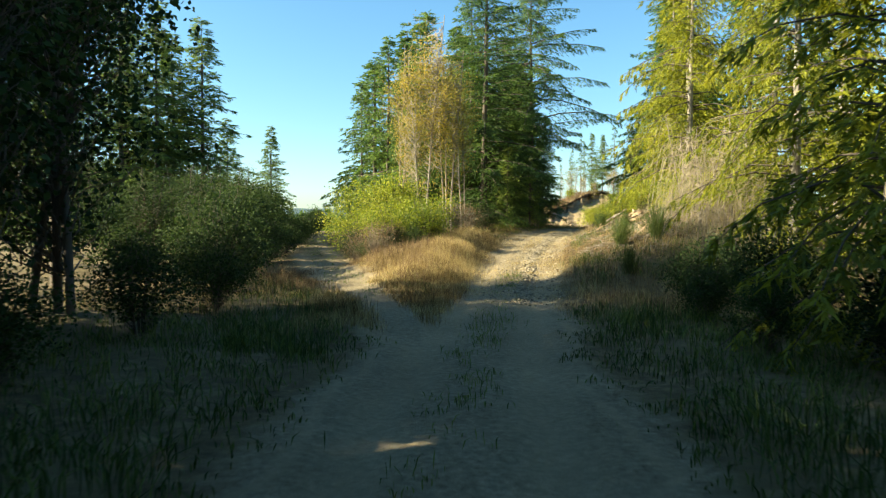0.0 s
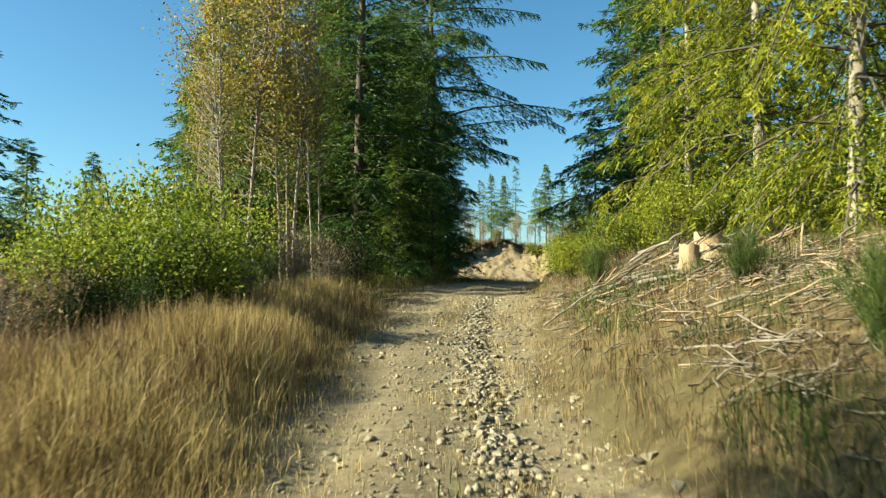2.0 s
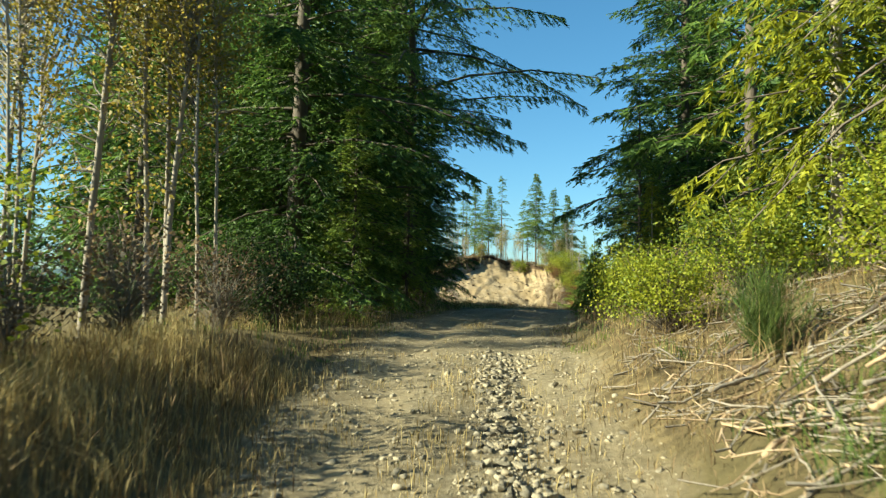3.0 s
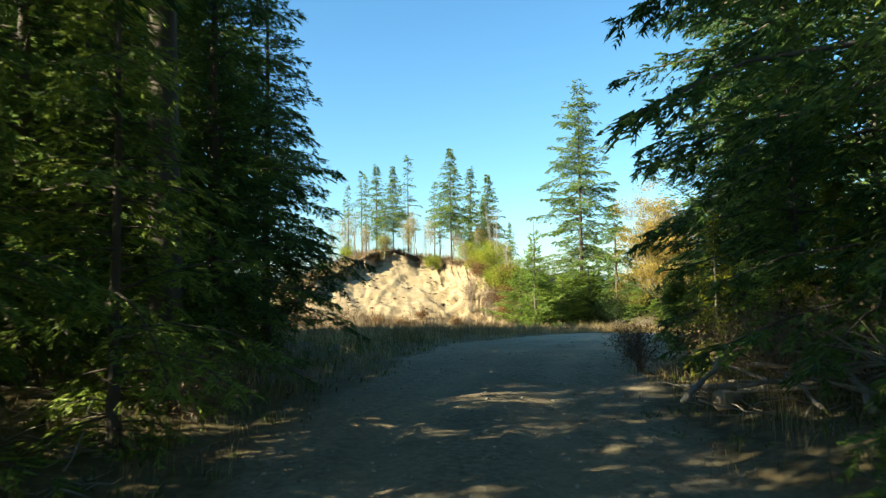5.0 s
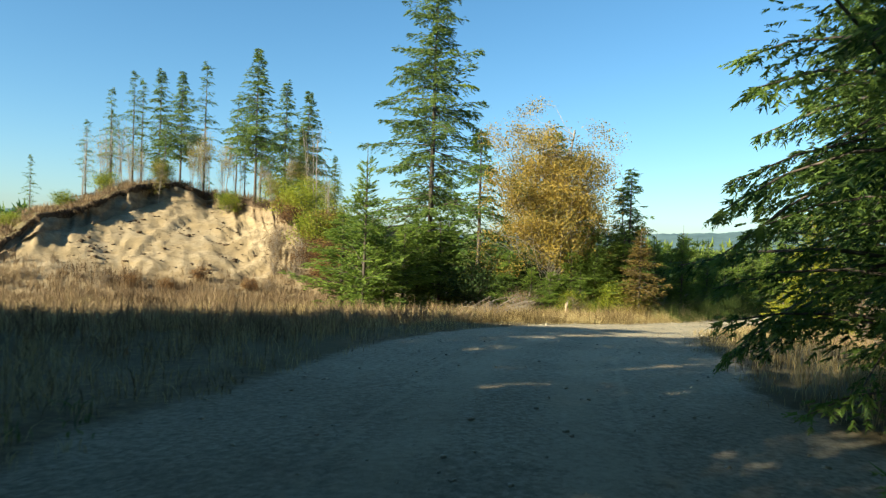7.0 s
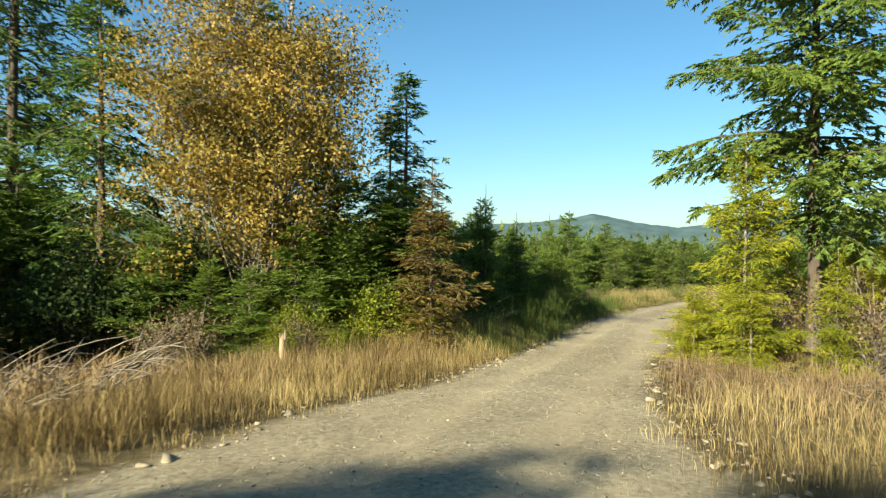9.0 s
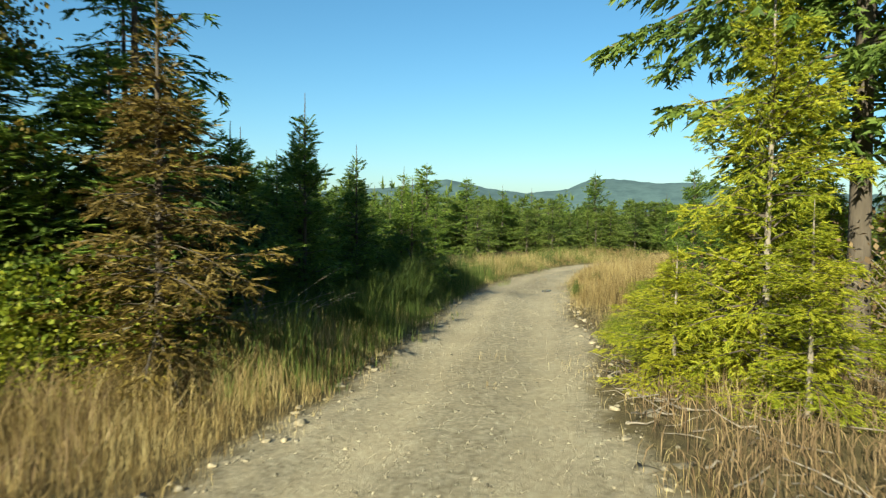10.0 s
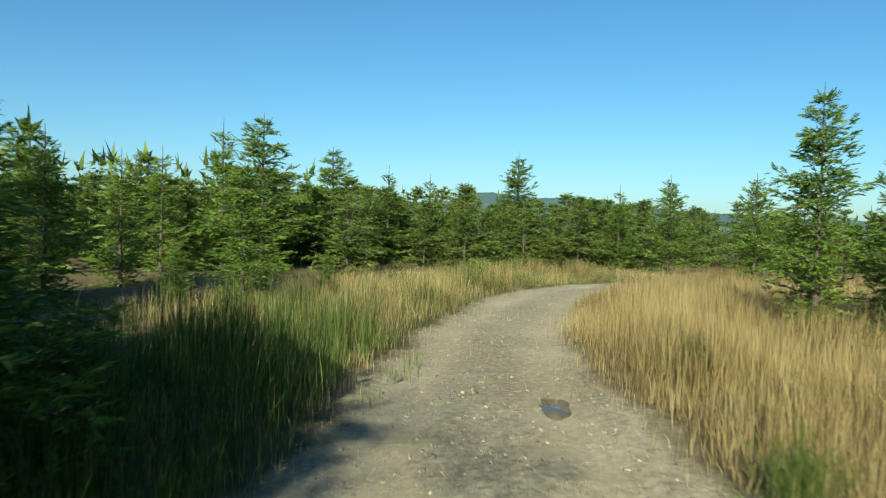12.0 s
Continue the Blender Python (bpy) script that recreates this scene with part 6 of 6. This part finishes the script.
PEBBLE = np.array([(1, 0.1, 0), (-0.9, -0.1, 0.1), (0.1, 1, 0), (0, -0.9, 0.1), (0.2, 0.1, 0.9), (0, 0, -0.8)], float)
PEBBLE_F = np.array([(0, 2, 4), (2, 1, 4), (1, 3, 4), (3, 0, 4), (2, 0, 5), (1, 2, 5), (3, 1, 5), (0, 3, 5)])


def gravel(name, n, i0, i1, rmin, rmax, across, seed, label, tiny=False):
    """Loose small stones over a stretch of road, one mesh."""
    rg = np.random.default_rng(seed)
    t = rg.uniform(i0, i1, n)
    row = np.stack([np.interp(t, np.arange(len(TRACK_D)), TRACK_D[:, c]) for c in range(4)], 1)
    tx = np.interp(t, np.arange(len(TRACK_D)), np.gradient(TRACK_D[:, 0]))
    ty = np.interp(t, np.arange(len(TRACK_D)), np.gradient(TRACK_D[:, 1]))
    l = np.hypot(tx, ty)
    o = across(rg, n) * row[:, 3]
    x, y = row[:, 0] + ty / l * o, row[:, 1] - tx / l * o
    z = gz(x, y)
    r = rmin * (rmax / rmin) ** (rg.uniform(0, 1, n) ** 2.2)
    V, F, base = [], [], 0
    for k in range(n):
        c, cf = (PEBBLE, PEBBLE_F) if tiny else (co6[k % 6], fa6[k % 6])
        a = rg.uniform(0, 6.28)
        ca, sa = math.cos(a), math.sin(a)
        p = c * r[k] * np.array([1.0, rg.uniform(0.6, 1), rg.uniform(0.4, 0.75)])
        V.append(np.column_stack([p[:, 0] * ca - p[:, 1] * sa + x[k], p[:, 0] * sa + p[:, 1] * ca + y[k], p[:, 2] + z[k] + r[k] * 0.12]))
        F.append(cf + base)
        base += len(c)
    return tagged(part(name, mesh_of(name, np.concatenate(V), np.concatenate(F)), STONE), label, "gravel", kind="stuff")


def clods(n, seed):
    """Lumps of dark soil that have rolled down the bank, one mesh."""
    rg = np.random.default_rng(seed)
    x, y = rg.uniform(9, 27, n * 4), rg.uniform(86, 103.5, n * 4)
    ok = (y > np.interp(x, BANK[:, 4], BANK[:, 5])) & (y < np.interp(x, BANK[:, 0], BANK[:, 1]) - 1.5) & (rg.uniform(0, 1, n * 4) < np.clip(0.25 + 0.7 * fbm(x * 0.35, y * 0.35, 2, 31.0), 0, 1))
    x, y = x[ok][:n], y[ok][:n]
    z = land(x, y)
    V, F, base = [], [], 0
    for k in range(len(x)):
        r = 0.05 * 4 ** (rg.uniform(0, 1) ** 2)
        p = co6[k % 6] * r * rg.uniform(0.6, 1.1, 3) * np.array([1.2, 1.2, 0.7])
        V.append(p + np.array([x[k], y[k], z[k] + 0.2 * r]))
        F.append(fa6[k % 6] + base)
        base += len(p)
    return tagged(part("soil_clods", mesh_of("soil_clods", np.concatenate(V), np.concatenate(F)), CLOD), "dark clods of fallen soil on the sandy slope", "soil clods", kind="stuff")


clods(420, 61)


def idx_at(x, y):
    return int(nearest(TRACK_D, np.array([x]), np.array([y]))[1][0])


gravel("loose_gravel", 6500, idx_at(1.5, 15), idx_at(5, 35), 0.014, 0.065, lambda r, n: np.where(r.uniform(0, 1, n) < 0.6, 0.36 + r.normal(0, 0.13, n), r.uniform(-1.0, 1.15, n)), 601, "loose broken stones on the climb")
gravel("fine_gravel", 9000, idx_at(1.5, 15), idx_at(6, 38), 0.007, 0.026, lambda r, n: r.uniform(-1.1, 1.1, n), 605, "fine gravel over the climb", True)
gravel("fine_gravel", 6000, idx_at(26, 66), idx_at(58, 76), 0.007, 0.024, lambda r, n: r.uniform(-1.1, 1.1, n), 606, "fine gravel over the lower road", True)
gravel("loose_gravel", 2600, idx_at(20, 61), idx_at(70, 75), 0.01, 0.035, lambda r, n: r.uniform(-1.05, 1.05, n), 602, "loose stones on the gravel road")
gravel("loose_gravel", 900, idx_at(5, 35), idx_at(20, 61), 0.015, 0.05, lambda r, n: r.uniform(-1, 1, n), 603, "loose stones on the shaded road")
gravel("loose_gravel", 700, idx_at(27, 66), idx_at(50, 74), 0.015, 0.1, lambda r, n: r.choice([-1, 1], n) * r.uniform(0.95, 1.25, n), 604, "stones pushed to the road's edges")
rg = np.random.default_rng(41)
ia, ib = idx_at(1.6, 17), idx_at(4.6, 33)
for n in range(290):
    t = rg.uniform(ia, ib)
    i = int(t)
    tx, ty = TRACK_D[i + 1, 0] - TRACK_D[i, 0], TRACK_D[i + 1, 1] - TRACK_D[i, 1]
    l = math.hypot(tx, ty)
    o = 0.46 + rg.normal(0, 0.17) if n % 5 else rg.choice([1.2, -1.25]) + rg.normal(0, 0.25)
    x, y = TRACK_D[i, 0] + ty / l * o, TRACK_D[i, 1] - tx / l * o
    r = rg.uniform(0.035, 0.085)
    st = part("stone", STONES[n % 6], None, road)
    st.matrix_basis = Matrix.LocRotScale((x, y, float(gz(x, y)[0]) + r * 0.2), Euler((rg.uniform(-0.3, 0.3), rg.uniform(-0.3, 0.3), rg.uniform(0, 6.28))), (r, r * rg.uniform(0.65, 1), r * rg.uniform(0.35, 0.65)))


def water_material(name):
    m, _, bsdf = material(name)
    bsdf.inputs["Base Color"].default_value = (0.09, 0.08, 0.06, 1)
    bsdf.inputs["Roughness"].default_value = 0.04
    bsdf.inputs["IOR"].default_value = 1.33
    return m


WATER = water_material("puddle_water")


def puddle(x, y, rx, ry, turn, seed):
    """A shallow pool of rain water in a rut: a thin sheet with a wavy edge."""
    rg = np.random.default_rng(seed)
    k = 40
    a = np.arange(k) * 2 * np.pi / k
    r = 1 + 0.1 * np.sin(2 * a + seed) + 0.08 * np.sin(3 * a + 2.1 * seed) + 0.06 * np.sin(5 * a) + rg.normal(0, 0.02, k)
    ring = np.column_stack([rx * r * np.cos(a), ry * r * np.sin(a), np.zeros(k)])
    co, si = math.cos(radians(turn)), math.sin(radians(turn))
    fall = [float(gz(x + dx * 0.3, y + dy * 0.3, False)[0] - gz(x - dx * 0.3, y - dy * 0.3, False)[0]) / 0.6 for dx, dy in ((co, si), (-si, co))]
    ring[:, 2] = ring[:, 0] * fall[0] + ring[:, 1] * fall[1]
    v = np.concatenate([ring, ring * 1.02 - np.array([0, 0, 0.03]), [[0, 0, 0]]])
    j = (np.arange(k) + 1) % k
    ob = part("puddle", mesh_of("puddle", v, np.column_stack([np.arange(k), np.arange(k) + k, j + k, j]), np.column_stack([np.arange(k), j, np.full(k, 2 * k)])), WATER)
    ob.matrix_basis = Matrix.LocRotScale((x, y, float(gz(x, y)[0]) + 0.017), Euler((0, 0, radians(turn))), None)
    return tagged(ob, "small puddle of rain water in the gravel rut", "puddle", "puddles in the rut")


puddle(52.85, 74.25, 0.36, 0.19, 14, 8)
